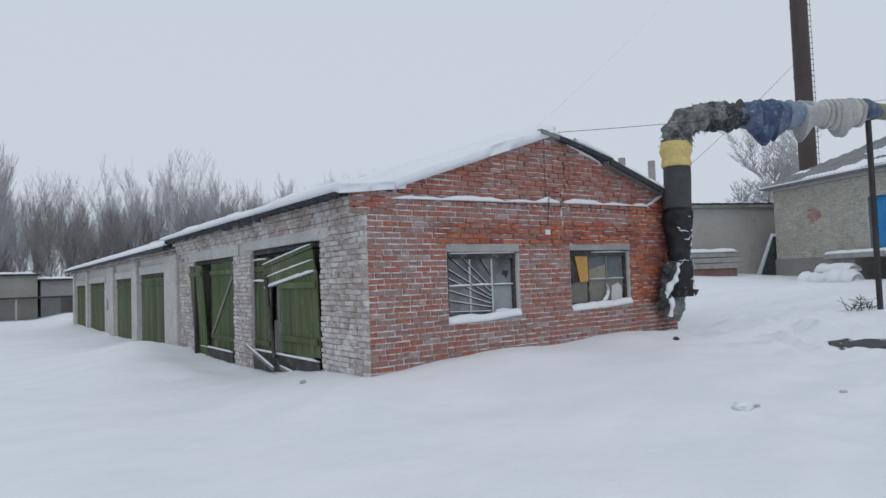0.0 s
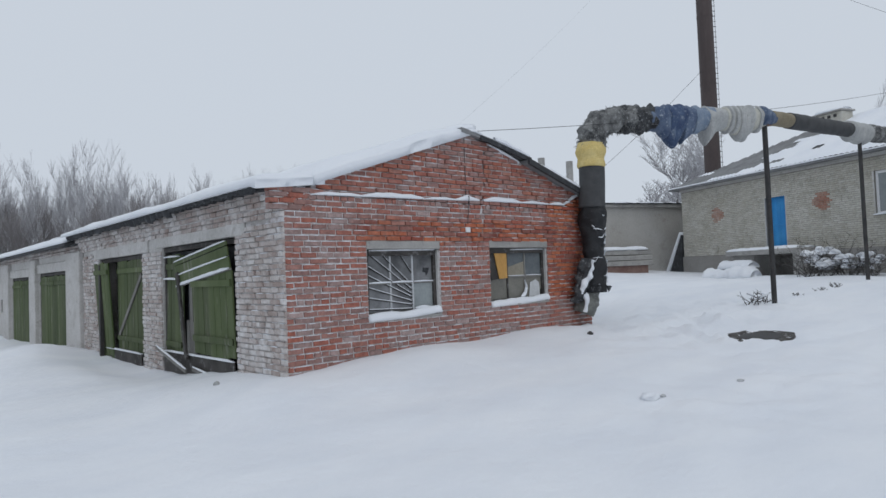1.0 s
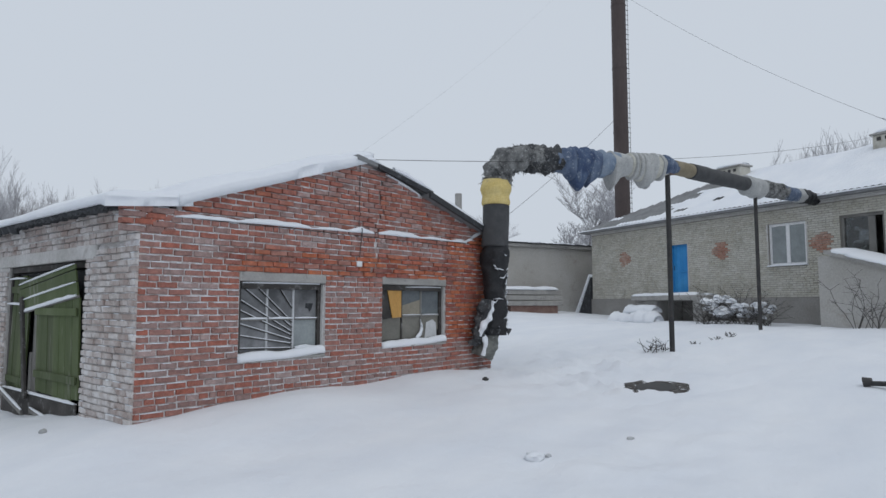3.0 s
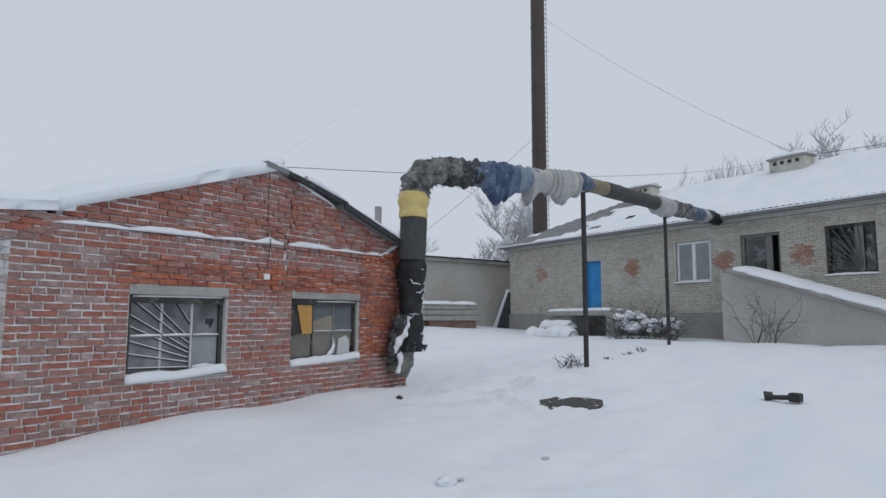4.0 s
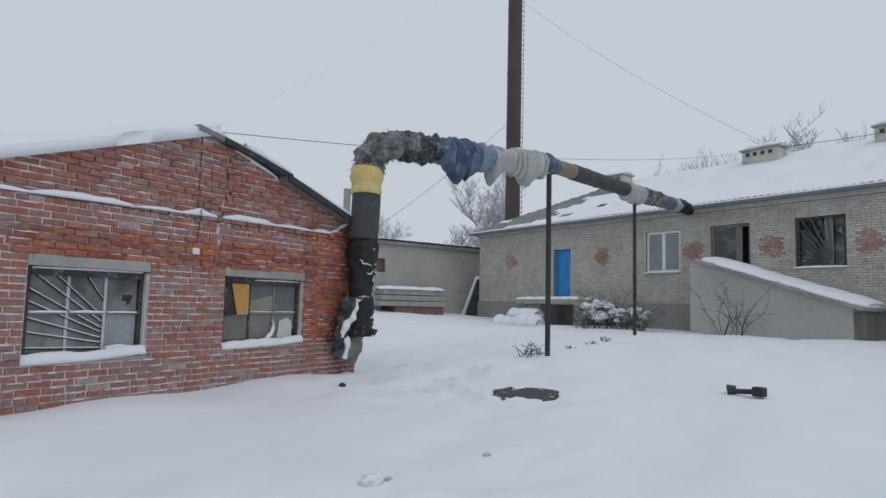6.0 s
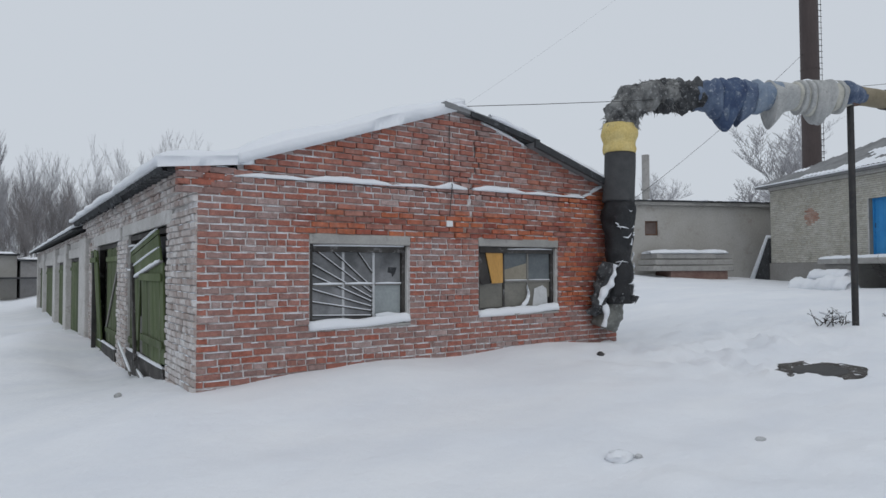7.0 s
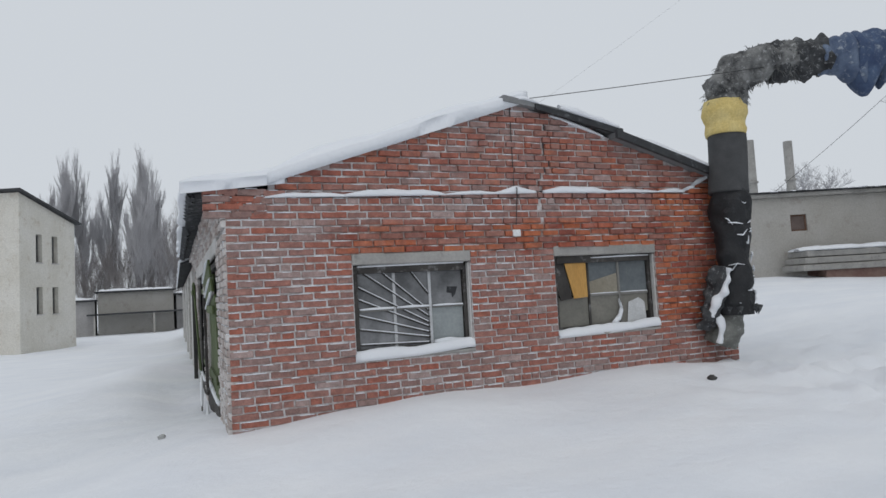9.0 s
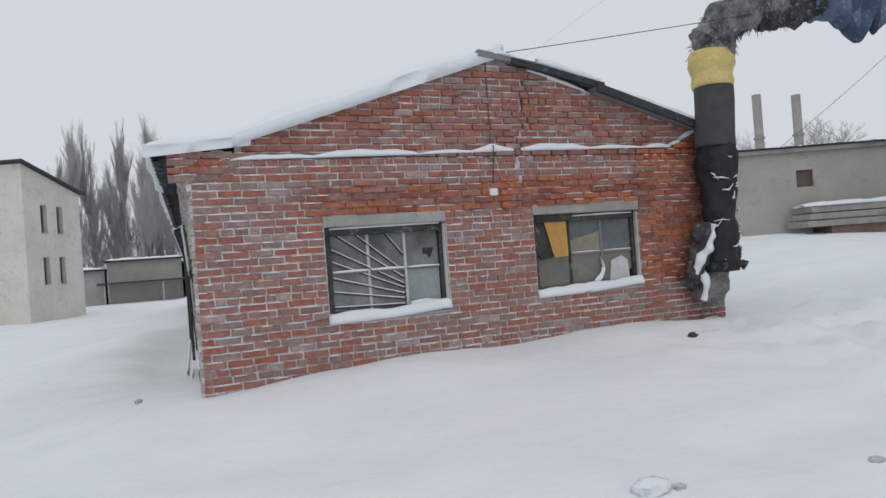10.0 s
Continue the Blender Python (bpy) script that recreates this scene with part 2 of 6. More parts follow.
BLUEDEEP = surface("dark_blue_cloth_wrap", (0.030, 0.050, 0.115), (0.075, 0.115, 0.20), 0.9, 4, 25, 0.7, 0.02, c3=(0.26, 0.30, 0.35))
BLUEGREY = surface("pale_blue_cloth_wrap", (0.16, 0.215, 0.30), (0.25, 0.30, 0.37), 0.9, 4, 25, 0.7, 0.02, c3=(0.42, 0.45, 0.48))
DARKRAG = surface("dark_frosted_rag", (0.022, 0.023, 0.026), (0.085, 0.090, 0.095), 0.9, 5, 25, 0.8, 0.02, c3=(0.36, 0.37, 0.38))
PALEWRAP = surface("pale_grey_cloth_wrap", (0.37, 0.38, 0.38), (0.48, 0.485, 0.475), 0.9, 3, 25, 0.7, 0.02, c3=(0.30, 0.30, 0.30))
CREAMWRAP = surface("cream_cloth_wrap", (0.46, 0.455, 0.40), (0.55, 0.54, 0.49), 0.9, 3, 25, 0.7, 0.02)
BROWNWRAP = surface("tan_tape_wrap", (0.20, 0.17, 0.11), (0.27, 0.23, 0.16), 0.85, 3, 30, 0.5, 0.01)
STEEL = surface("blackened_steel", (0.020, 0.020, 0.022), (0.040, 0.038, 0.037), 0.6, 4, 50, 0.4, 0.003, c3=(0.07, 0.05, 0.04))
STACK = surface("rust_brown_steel_stack", (0.062, 0.046, 0.044), (0.085, 0.065, 0.062), 0.7, 0.8, 12, 0.3, 0.01, stretch=(1, 1, 0.25))
RUST = surface("rusty_steel", (0.10, 0.05, 0.03), (0.16, 0.09, 0.06), 0.8, 4, 40, 0.5, 0.004)
BLUEPAINT = surface("bright_blue_door_paint", (0.022, 0.23, 0.56), (0.045, 0.29, 0.62), 0.55, 1.5, 30, 0.2, 0.003, vary=0.08)
WHITEPVC = surface("white_pvc_frame", (0.74, 0.75, 0.76), (0.80, 0.80, 0.81), 0.4, 3, 40, 0.1, 0.002)
PLY = surface("ochre_plywood", (0.50, 0.27, 0.07), (0.58, 0.34, 0.11), 0.75, 3, 40, 0.4, 0.003, stretch=(1, 1, 0.3))
BARK = surface("grey_brown_bark", (0.19, 0.18, 0.175), (0.28, 0.27, 0.265), 0.95, 6, 50, 0.6, 0.01)
# twig colour holds rime and is paled further to imitate distant haze
TWIGS = surface("rimed_hazed_twigs", (0.40, 0.395, 0.41), (0.50, 0.50, 0.52), 0.95, 0.3, 8, 0.2, 0.01)
BRUSH = surface("dark_bare_undergrowth", (0.22, 0.205, 0.205), (0.30, 0.285, 0.285), 0.95, 0.4, 8, 0.2, 0.01)
DIRT = surface("dark_wet_soil", (0.045, 0.041, 0.038), (0.085, 0.078, 0.072), 0.9, 6, 60, 0.8, 0.02, c3=(0.55, 0.56, 0.58))
# plaster coloured dark: the shade of the closed rooms is put into it
INSIDE = surface("shade_dark_plaster", (0.16, 0.155, 0.15), (0.22, 0.215, 0.205), 0.9, 1, 15, 0.3, 0.01)
RUBBER = surface("black_rubber", (0.018, 0.018, 0.019), (0.032, 0.032, 0.033), 0.6, 8, 60, 0.4, 0.004)
CERAMIC = surface("grey_porcelain", (0.30, 0.30, 0.30), (0.38, 0.38, 0.38), 0.3, 8, 60, 0.1, 0.001)
POLEMAT = surface("stained_concrete_pole", (0.135, 0.125, 0.095), (0.185, 0.175, 0.14), 0.9, 1.2, 30, 0.4, 0.006, stretch=(1, 1, 0.2), c3=(0.23, 0.22, 0.20))
GLASS = glass_material("clear_window_glass", (0.80, 0.85, 0.87), 0.25)
def pane_material(name, c1, c2, gloss):
    """Iced-over glass: an even film of hoar, thicker in places, with a dull gleam."""
    m, nd, ln, b = nodes(name)
    film = ramp(nd, ln, noise_at(nd, ln, 2.6, 5, 0.55), [(0.32, c1), (0.68, c2)])
    ln.new(blend(nd, ln, 1.0, film, ramp(nd, ln, noise_at(nd, ln, 30, 4, 0.6), [(0.3, 0.88), (0.7, 1.08)]), "MULTIPLY"), b.inputs["Base Color"])
    b.inputs["Roughness"].default_value = gloss
    return m


ICED = pane_material("iced_grey_glass", (0.075, 0.078, 0.082), (0.25, 0.255, 0.265), 0.30)
PALEICE = pane_material("pale_iced_glass", (0.21, 0.235, 0.24), (0.30, 0.33, 0.335), 0.35)
TANICE = pane_material("iced_glass_over_tan_curtain", (0.15, 0.145, 0.125), (0.235, 0.225, 0.195), 0.35)
SLATEICE = pane_material("dark_iced_glass", (0.10, 0.115, 0.125), (0.17, 0.19, 0.20), 0.25)
RIMED = surface("rimed_pale_bars", (0.42, 0.43, 0.44), (0.58, 0.59, 0.61), 0.85, 6, 50, 0.4, 0.003)

# ---- helpers for meshes ----


def bm_box(bm, lo, hi, bevel=0.0, m=None):
    """A box from corner lo to corner hi, with its edges broken by bevel."""
    r = bmesh.ops.create_cube(bm, size=1)
    vs = r["verts"]
    for v in vs:
        v.co = Vector([lo[k] + (v.co[k] + 0.5) * (hi[k] - lo[k]) for k in range(3)])
    if bevel:
        es = list({e for v in vs for e in v.link_edges})
        out = bmesh.ops.bevel(bm, geom=es, offset=bevel, segments=1, affect="EDGES", profile=0.5)
        vs = list({v for f in out["faces"] for v in f.verts} | {v for v in vs if v.is_valid})
    if m is not None:
        bmesh.ops.transform(bm, matrix=m, verts=vs)
    return vs


def bm_tube(bm, p, q, r1, r2=None, seg=10, caps=True):
    """A round bar from p to q."""
    p, q = Vector(p), Vector(q)
    m = Matrix.Translation((p + q) / 2) @ (q - p).to_track_quat("Z", "Y").to_matrix().to_4x4()
    return bmesh.ops.create_cone(bm, cap_ends=caps, segments=seg, radius1=r1, radius2=r1 if r2 is None else r2, depth=(q - p).length, matrix=m)["verts"]


def bm_prism(bm, outline, depth, m=None):
    """Extrudes an outline of (x, z) along y from 0 to depth."""
    a = [bm.verts.new((x, 0, z)) for x, z in outline]
    b = [bm.verts.new((x, depth, z)) for x, z in outline]
    k = len(a)
    fs = [bm.faces.new(a), bm.faces.new(b[::-1])]
    for i in range(k):
        fs.append(bm.faces.new((a[i], b[i], b[(i + 1) % k], a[(i + 1) % k])))
    bmesh.ops.recalc_face_normals(bm, faces=fs)
    if m is not None:
        bmesh.ops.transform(bm, matrix=m, verts=a + b)
    return a + b


def part(name, bm, material, parent=None, label="", smooth=False, m=None):
    """Links a bmesh as one mesh object under parent."""
    me = bpy.data.meshes.new(name)
    bm.normal_update()
    bm.to_mesh(me)
    bm.free()
    me.materials.append(material)
    if smooth:
        me.polygons.foreach_set("use_smooth", [True] * len(me.polygons))
    ob = new(name, me)
    if parent is not None:
        ob.parent = parent
    if m is not None:
        ob.matrix_basis = m
    if label:
        tagged(ob, label)
    return ob


def pydata(name, verts, faces, material, parent=None, smooth=False):
    me = bpy.data.meshes.new(name)
    me.from_pydata(verts, [], faces)
    me.materials.append(material)
    if smooth:
        me.polygons.foreach_set("use_smooth", [True] * len(me.polygons))
    me.update()
    ob = new(name, me)
    if parent is not None:
        ob.parent = parent
    return ob


def boxes(name, spans, material, parent=None, bevel=0.0, label="", m=None):
    bm = bmesh.new()
    for lo, hi in spans:
        bm_box(bm, lo, hi, bevel)
    return part(name, bm, material, parent, label, m=m)


def thing(name, label, category, at=None, group="", kind=""):
    e = new(name)
    e.empty_display_size = 0.2
    if at is not None:
        e.matrix_basis = at
    return tagged(e, label, category, group, kind)


def jog(v, scale, amount, seed=0.0):
    """A smooth random displacement of a place."""
    return noise.noise_vector(Vector(v) * scale + Vector((seed, seed * 1.7, -seed))) * amount


# ---- the snow-covered ground ----


def step(x):
    x = min(1.0, max(0.0, x))
    return x * x * (3 - 2 * x)


def hump(d, w):
    return math.exp(-(d / w) ** 2)


def ground_z(x, y):
    z = 0.95 * step((x - 1) / 16)
    z += 0.45 * step((y - 3) / 10) * step((x - 9) / 12)
    left = 1 - step((x + 1.5) / 3.0)
    z -= 0.40 * step((y - 2) / 26) * left
    along = step((x + 2.2) / 2.2) * (1 - step((x - 5.2) / 2.6))
    z += (0.27 + 0.13 * hump(x - 2.1, 1.6) + 0.06 * hump(x - 4.6, 0.9)) * along * hump(min(0, y + 0.15), 1.7) * (1 if y < 0 else hump(y, 2.2))
    z += 0.22 * hump(x + 1.0, 1.1) * hump(y - 9.5, 2.6) + 0.15 * hump(x + 1.6, 1.3) * hump(y - 5.5, 1.6)
    z += 0.10 * hump(x - 2.2, 2.2) * hump(y + 2.6, 0.8)
    # a sharp-crested drift beside the gates, hollow on its lee side
    d = x + 1.75 - 0.30 * (y - 6.8)
    z += 0.13 * hump(y - 8.2, 3.2) * hump(d, 1.9 if d < 0 else 0.55) - 0.12 * hump(x + 0.45, 0.5) * hump(y - 5.2, 2.2)
    n = noise.noise(Vector((x * 0.16, y * 0.2, 3.1))) * 0.10 + noise.noise(Vector((x * 0.45 + 9, y * 0.7, 0))) * 0.05
    n += noise.noise(Vector((x * 1.1, y * 2.0, 7.7))) * 0.030 + noise.noise(Vector((x * 2.9, y * 4.0, 1.7))) * 0.008
    trod = 0.5 * hump(x - 3.5, 2.5) * hump(y + 4.6, 1.0) + hump(x - 9.3, 2.6) * hump(y + 1.2, 2.2) + 0.8 * hump(x - 6.6, 1.5) * hump(y + 1.8, 1.1)
    n += trod * (noise.noise(Vector((x * 2.2, y * 2.2, 4.0))) * 0.15 + abs(noise.noise(Vector((x * 3.6, y * 3.6, 2.0)))) * 0.12)
    clods = 0.9 * hump(x - 6.9, 0.9) * hump(y + 1.0, 0.9) + 0.8 * hump(x - 6.5, 0.8) * hump(y + 2.5, 0.6) + 0.5 * hump(x - 8.6, 1.3) * hump(y + 2.0, 1.3)
    n += 1.7 * clods * (0.10 * abs(noise.noise(Vector((x * 4.3, y * 4.3, 6.0)))) + 0.07 * noise.noise(Vector((x * 8.0, y * 8.0, 2.5))) - 0.02)
    # a shallow wheel rut crossing the yard
    rut = abs(y + 4.1 + 0.22 * (x - 7.5) + 0.2 * math.sin(x * 0.9)) if x > 4.5 else 9.0
    n *= 1 - 0.8 * hump(math.hypot(x - 6.95, y + 3.2), 0.6)
    n -= 0.045 * hump(rut, 0.16) * step((x - 4.5) / 1.5) * (0.6 + 0.8 * noise.noise(Vector((x * 1.7, 3.0, 0))))
    far = step((math.hypot(x, y) - 60) / 120)
    return z * (1 - 0.6 * far) + n - 2.5 * far


def spread(fine_lo, fine_hi, pitch, grow, far):
    mid = list(np.arange(fine_lo, fine_hi, pitch))
    lo, hi, d = [], [], pitch
    a, b = fine_lo, mid[-1]
    while b < far:
        d *= grow
        a, b = a - d, b + d
        lo.append(a)
        hi.append(b)
    return lo[::-1] + mid + hi


gx = spread(-6.5, 13.0, 0.11, 1.06, 900)
gy = spread(-8.0, 3.0, 0.11, 1.06, 900)
gv = [(x, y, ground_z(x, y)) for y in gy for x in gx]
w_ = len(gx)
gf = [(j * w_ + i, j * w_ + i + 1, (j + 1) * w_ + i + 1, (j + 1) * w_ + i) for j in range(len(gy) - 1) for i in range(w_ - 1)]
tagged(pydata("ground", gv, gf, SNOW, smooth=True), "wind-drifted snow covering the open yard", "ground", kind="structure")

# ---- bricklaying ----
BV = [(-0.5, 0.5, -0.5), (0.5, 0.5, -0.5), (0.5, 0.5, 0.5), (-0.5, 0.5, 0.5),
      (-0.5, -0.38, -0.5), (0.5, -0.38, -0.5), (0.5, -0.38, 0.5), (-0.5, -0.38, 0.5),
      (-0.475, -0.5, -0.42), (0.475, -0.5, -0.42), (0.475, -0.5, 0.42), (-0.475, -0.5, 0.42)]
BF = [(0, 4, 5, 1), (1, 5, 6, 2), (2, 6, 7, 3), (3, 7, 4, 0), (4, 8, 9, 5), (5, 9, 10, 6), (6, 10, 11, 7), (7, 11, 8, 4), (8, 11, 10, 9)]


def lay(x0, x1, z0, z1, holes=(), top=None, long=0.255, high=0.0785, joint=0.014, rng=None, bottom=None):
    """Spans (xa, xb, za, zb) of bricks in running bond between x0 and x1, cut at holes (xa, xb, za, zb) and below top(x)."""
    out = []
    k, z = 0, z0
    while z + 0.5 * high < z1:
        shift = (0.5 * long if k % 2 else 0.0) + rng.uniform(-0.03, 0.03)
        if k % 9 == 5:
            pitch = long * 0.5
        else:
            pitch = long
        zb = z + high - joint
        cuts = [x0, x1]
        x = x0 + shift
        while x < x1 - 0.06:
            if x > x0 + 0.06:
                cuts.append(x + (rng.uniform(-0.022, 0.022)))
            x += pitch
        for a, b, lo, hi in holes:
            if lo < zb - 0.02 and hi > z + 0.02:
                cuts = [c for c in cuts if not (a - 0.05 < c < b + 0.05)] + [a, b]
        cuts = sorted(cuts)
        for a, b in zip(cuts, cuts[1:]):
            if b - a < 0.05:
                continue
            mid = (a + b) / 2
            if any(p - 1e-4 <= mid <= q + 1e-4 and lo < zb - 0.02 and hi > z + 0.02 for p, q, lo, hi in holes):
                continue
            if top and zb > min(top(a), top(b)) + 0.035:
                continue
            if bottom and zb < bottom(mid):
                continue
            out.append((a + joint / 2, b - joint / 2, z, zb))
        z += high
        k += 1
    return out


def brick_meshes(name, material, count, rng):
    made = []
    for _ in range(count):
        vs = [(x + rng.uniform(-0.012, 0.012), y + rng.uniform(-0.05, 0.05) * (y < 0), z + rng.uniform(-0.05, 0.05)) for x, y, z in BV]
        me = bpy.data.meshes.new(name)
        me.from_pydata(vs, [], BF)
        me.materials.append(material)
        made.append(me)
    return made


def place_bricks(spans, face, deep, parent, m, material, joined, single, rng, name="brick", uneven=0.006):
    """Bricks of a wall whose face is at local y = face: the spans for which single() holds as objects, the rest as one mesh."""
    shapes = brick_meshes(name, material, 6, rng)
    verts, faces = [], []
    unit = np.array(BV)
    count = 0
    for a, b, lo, hi in spans:
        u = uneven(a, lo) if callable(uneven) else uneven
        f = face(a, lo) + rng.uniform(-1.6 * u, 0.25 * u)
        c = Vector(((a + b) / 2, f + deep / 2, (lo + hi) / 2 + rng.uniform(-0.004, 0.004)))
        turn = rng.uniform(-0.020, 0.020)
        if single(a, lo) and count < 300:
            count += 1
            ob = new(name, shapes[rng.randrange(6)])
            ob.parent = parent
            ob.matrix_basis = m @ Matrix.Translation(c) @ Matrix.Rotation(turn, 4, "Y") @ Matrix.Diagonal((b - a, deep, hi - lo, 1))
            continue
        v = unit * np.array([b - a, deep, hi - lo]) + np.random.uniform(-0.003, 0.003, (12, 3))
        v[:, 2] += v[:, 0] * turn
        v += np.array(c)
        k = len(verts)
        verts.extend(v.tolist())
        faces.extend([tuple(q + k for q in f4) for f4 in BF])
    if verts:
        ob = pydata(name + "work", verts, faces, joined, parent)
        ob.matrix_basis = m
        tagged(ob, kind="stuff")


def rime_on(spans, face, parent, m, rng, share, name="rime"):
    """Snow caught on the upper edges of bricks."""
    verts, faces = [], []
    for a, b, lo, hi in spans:
        if rng.random() > share:
            continue
        p = a + rng.uniform(-0.012, 0.45 * (b - a))
        q = b - rng.uniform(-0.012, 0.45 * (b - a))
        f = face(a, lo)
        h, d = rng.uniform(0.005, 0.015), rng.uniform(0.001, 0.006)
        k = len(verts)
        for x in (p, (p + q) / 2, q):
            s = 1.0 if x == (p + q) / 2 else 0.55
            verts += [(x, f + 0.03, hi - 0.004), (x, f - d * s, hi - 0.003), (x, f - d * 0.7 * s, hi + h * 0.6 * s), (x, f + 0.03, hi + h * s)]
        for i in (0, 4):
            faces += [(k + i, k + i + 1, k + i + 5, k + i + 4), (k + i + 1, k + i + 2, k + i + 6, k + i + 5), (k + i + 2, k + i + 3, k + i + 7, k + i + 6)]
        faces += [(k, k + 3, k + 2, k + 1), (k + 8, k + 9, k + 10, k + 11)]
    ob = pydata(name, verts, faces, SNOW, parent)
    ob.matrix_basis = m
    tagged(ob, "snow caught in the brick joints", kind="stuff")


def wall_cells(bm, x0, x1, z0, z1, y0, y1, holes):
    """A wall slab with openings, as one connected shell."""
    xs = sorted({x0, x1, *[v for h in holes for v in h[:2]]})
    zs = sorted({z0, z1, *[min(max(v, z0), z1) for h in holes for v in h[2:]]})
    grid = {(i, j): bm.verts.new((x, y0, z)) for i, x in enumerate(xs) for j, z in enumerate(zs)}
    fs = []
    for i in range(len(xs) - 1):
        for j in range(len(zs) - 1):
            cx, cz = (xs[i] + xs[i + 1]) / 2, (zs[j] + zs[j + 1]) / 2
            if not any(h[0] < cx < h[1] and h[2] < cz < h[3] for h in holes):
                fs.append(bm.faces.new((grid[i, j], grid[i + 1, j], grid[i + 1, j + 1], grid[i, j + 1])))
    for v in grid.values():
        if not v.link_faces:
            bm.verts.remove(v)
    ext = bmesh.ops.extrude_face_region(bm, geom=fs)
    for v in ext["geom"]:
        if isinstance(v, bmesh.types.BMVert):
            v.co.y = y1
    bmesh.ops.recalc_face_normals(bm, faces=bm.faces)


def snow_strip(name, pts, half, height, parent, seed=0.0, lean=(0, 1, 0), ends=0.6):
    """A rounded bank of snow along a line; half: its half width; it lies on the line."""
    pts = [Vector(p) for p in pts]
    path = []
    for p, q in zip(pts, pts[1:]):
        n = max(2, int((q - p).length / 0.09))
        path += [p.lerp(q, i / n) for i in range(n)]
    path.append(pts[-1])
    side = Vector(lean).normalized()
    prof = [(-1.0, -0.03), (-0.98, 0.30), (-0.75, 0.72), (-0.3, 0.97), (0.2, 1.0), (0.7, 0.78), (0.97, 0.35), (1.0, -0.03)]
    verts, faces = [], []
    k = len(prof)
    for i, p in enumerate(path):
        e = min(1.0, ends + (1 - ends) * min(i, len(path) - 1 - i) / 3)
        n1 = 1 + 0.28 * noise.noise(p * 1.6 + Vector((seed, 0, 0))) + 0.22 * noise.noise(p * 5.1 + Vector((0, seed, 0)))
        n2 = 1 + 0.20 * noise.noise(p * 2.7 + Vector((0, 0, seed)))
        for s, h in prof:
            v = p + side * (s * half * n2 * e) + Vector((0, 0, max(h, -0.03) * height * (n1 * e if h > 0 else 1)))
            verts.append(tuple(v))
        if i:
            a = (i - 1) * k
            faces += [(a + j, a + j + 1, a + k + j + 1, a + k + j) for j in range(k - 1)]
            faces.append((a + k - 1, a, a + k, a + 2 * k - 1))
    faces.append(tuple(range(k)))
    faces.append(tuple(range(len(verts) - 1, len(verts) - k - 1, -1)))
    return pydata(name, verts, faces, SNOW, parent, smooth=True)


# ---- the brick garage row ----
rng = random.Random(7)
X0, X1 = 0.05, 6.86
garage = thing("garage_row", "long low brick garage row with green gates under snow", "garage")
I4 = Matrix.Identity(4)


def roof_line(x):
    """Top of the gable's brickwork."""
    if x < 0.5:
        return 2.74
    if x < 3.3:
        return 2.84 + 0.375 * (x - 0.5)
    if x < 4.05:
        return 3.89 - 0.15 * (x - 3.3)
    return 3.775 - 0.305 * (x - 4.05)


W1 = (1.36, 2.77, 0.91, 2.05)
W2 = (3.93, 5.50, 0.96, 2.07)
HOLES = [W1, W2]
ledge_z = lambda x: 2.665 + 0.021 * (x - 0.5)
gable_face = lambda x, z: 0.035 if z > ledge_z(x) - 0.02 and x > 0.45 else 0.0

bm = bmesh.new()
wall_cells(bm, X0 + 0.004, X1 - 0.004, -0.8, 2.66, 0.011, 0.40, HOLES)
gable = part("gable_wall", bm, JOINTS, garage, "red brick gable wall with white rimed joints")
bm = bmesh.new()
bm_prism(bm, [(0.5, 2.664), (X1 - 0.004, 2.664), (X1 - 0.004, 2.90), (4.05, 3.745), (3.3, 3.85), (0.5, 2.80)], 0.33, pose(0, 0.047, 0))
part("gable_top", bm, JOINTS, garage, "brick gable above the ledge")
spans = lay(X0, X1, 0.09, 4.0, HOLES, roof_line, joint=0.017, rng=rng)
spans += lay(-0.16, 0.48, 2.46, 2.76, (), None, rng=rng)
# a stepped crack from the ridge down past the second window
crack = lambda z: 3.93 - 0.16 * step((3.2 - z) / 0.5) + 0.05 * math.sin(z * 17) + 0.03 * math.sin(z * 41)
gap = []
for a, b, lo, hi in spans:
    c = crack(lo)
    if 2.05 < lo < 3.6 and a < c < b:
        if c - a > 0.06:
            gap.append((a, c - 0.008, lo, hi))
        if b - c > 0.06:
            gap.append((c + 0.012, b, lo, hi))
    else:
        gap.append((a, b, lo, hi))
spans = gap
# bricks stand loose above the windows, along the crack and in the gable's top
loose = lambda x, z: 0.007 + 0.011 * (z > 2.72) + 0.010 * (2.03 < z < 2.42 and 1.1 < x < 5.7) + 0.008 * (abs(x - crack(z)) < 0.35 and z > 2.0)
place_bricks(spans, gable_face, 0.11, gable, I4, BRICK, BRICK_FAR, lambda x, z: x < 3.6 and z < 2.0, rng, uneven=loose)
rime_on([q for q in spans if noise.noise(Vector((q[0] * 0.9, q[2] * 1.3, 5))) > -0.25 + 0.3 * (q[0] > 5.4)], gable_face, gable, I4, rng, 0.74)
# black strips laid along the crack to give it the shade of a gap
bm = bmesh.new()
z = 2.06
while z < 3.62:
    bm_box(bm, (crack(z) - 0.010, 0.012 if z < 2.7 else 0.046, z), (crack(z) + 0.013, 0.06 if z < 2.7 else 0.08, z + 0.0785))
    z += 0.0785
tagged(part("crack", bm, FELT_AND_SHADE, gable, "black strips as the shade in the stepped crack through the brickwork"), kind="stuff")
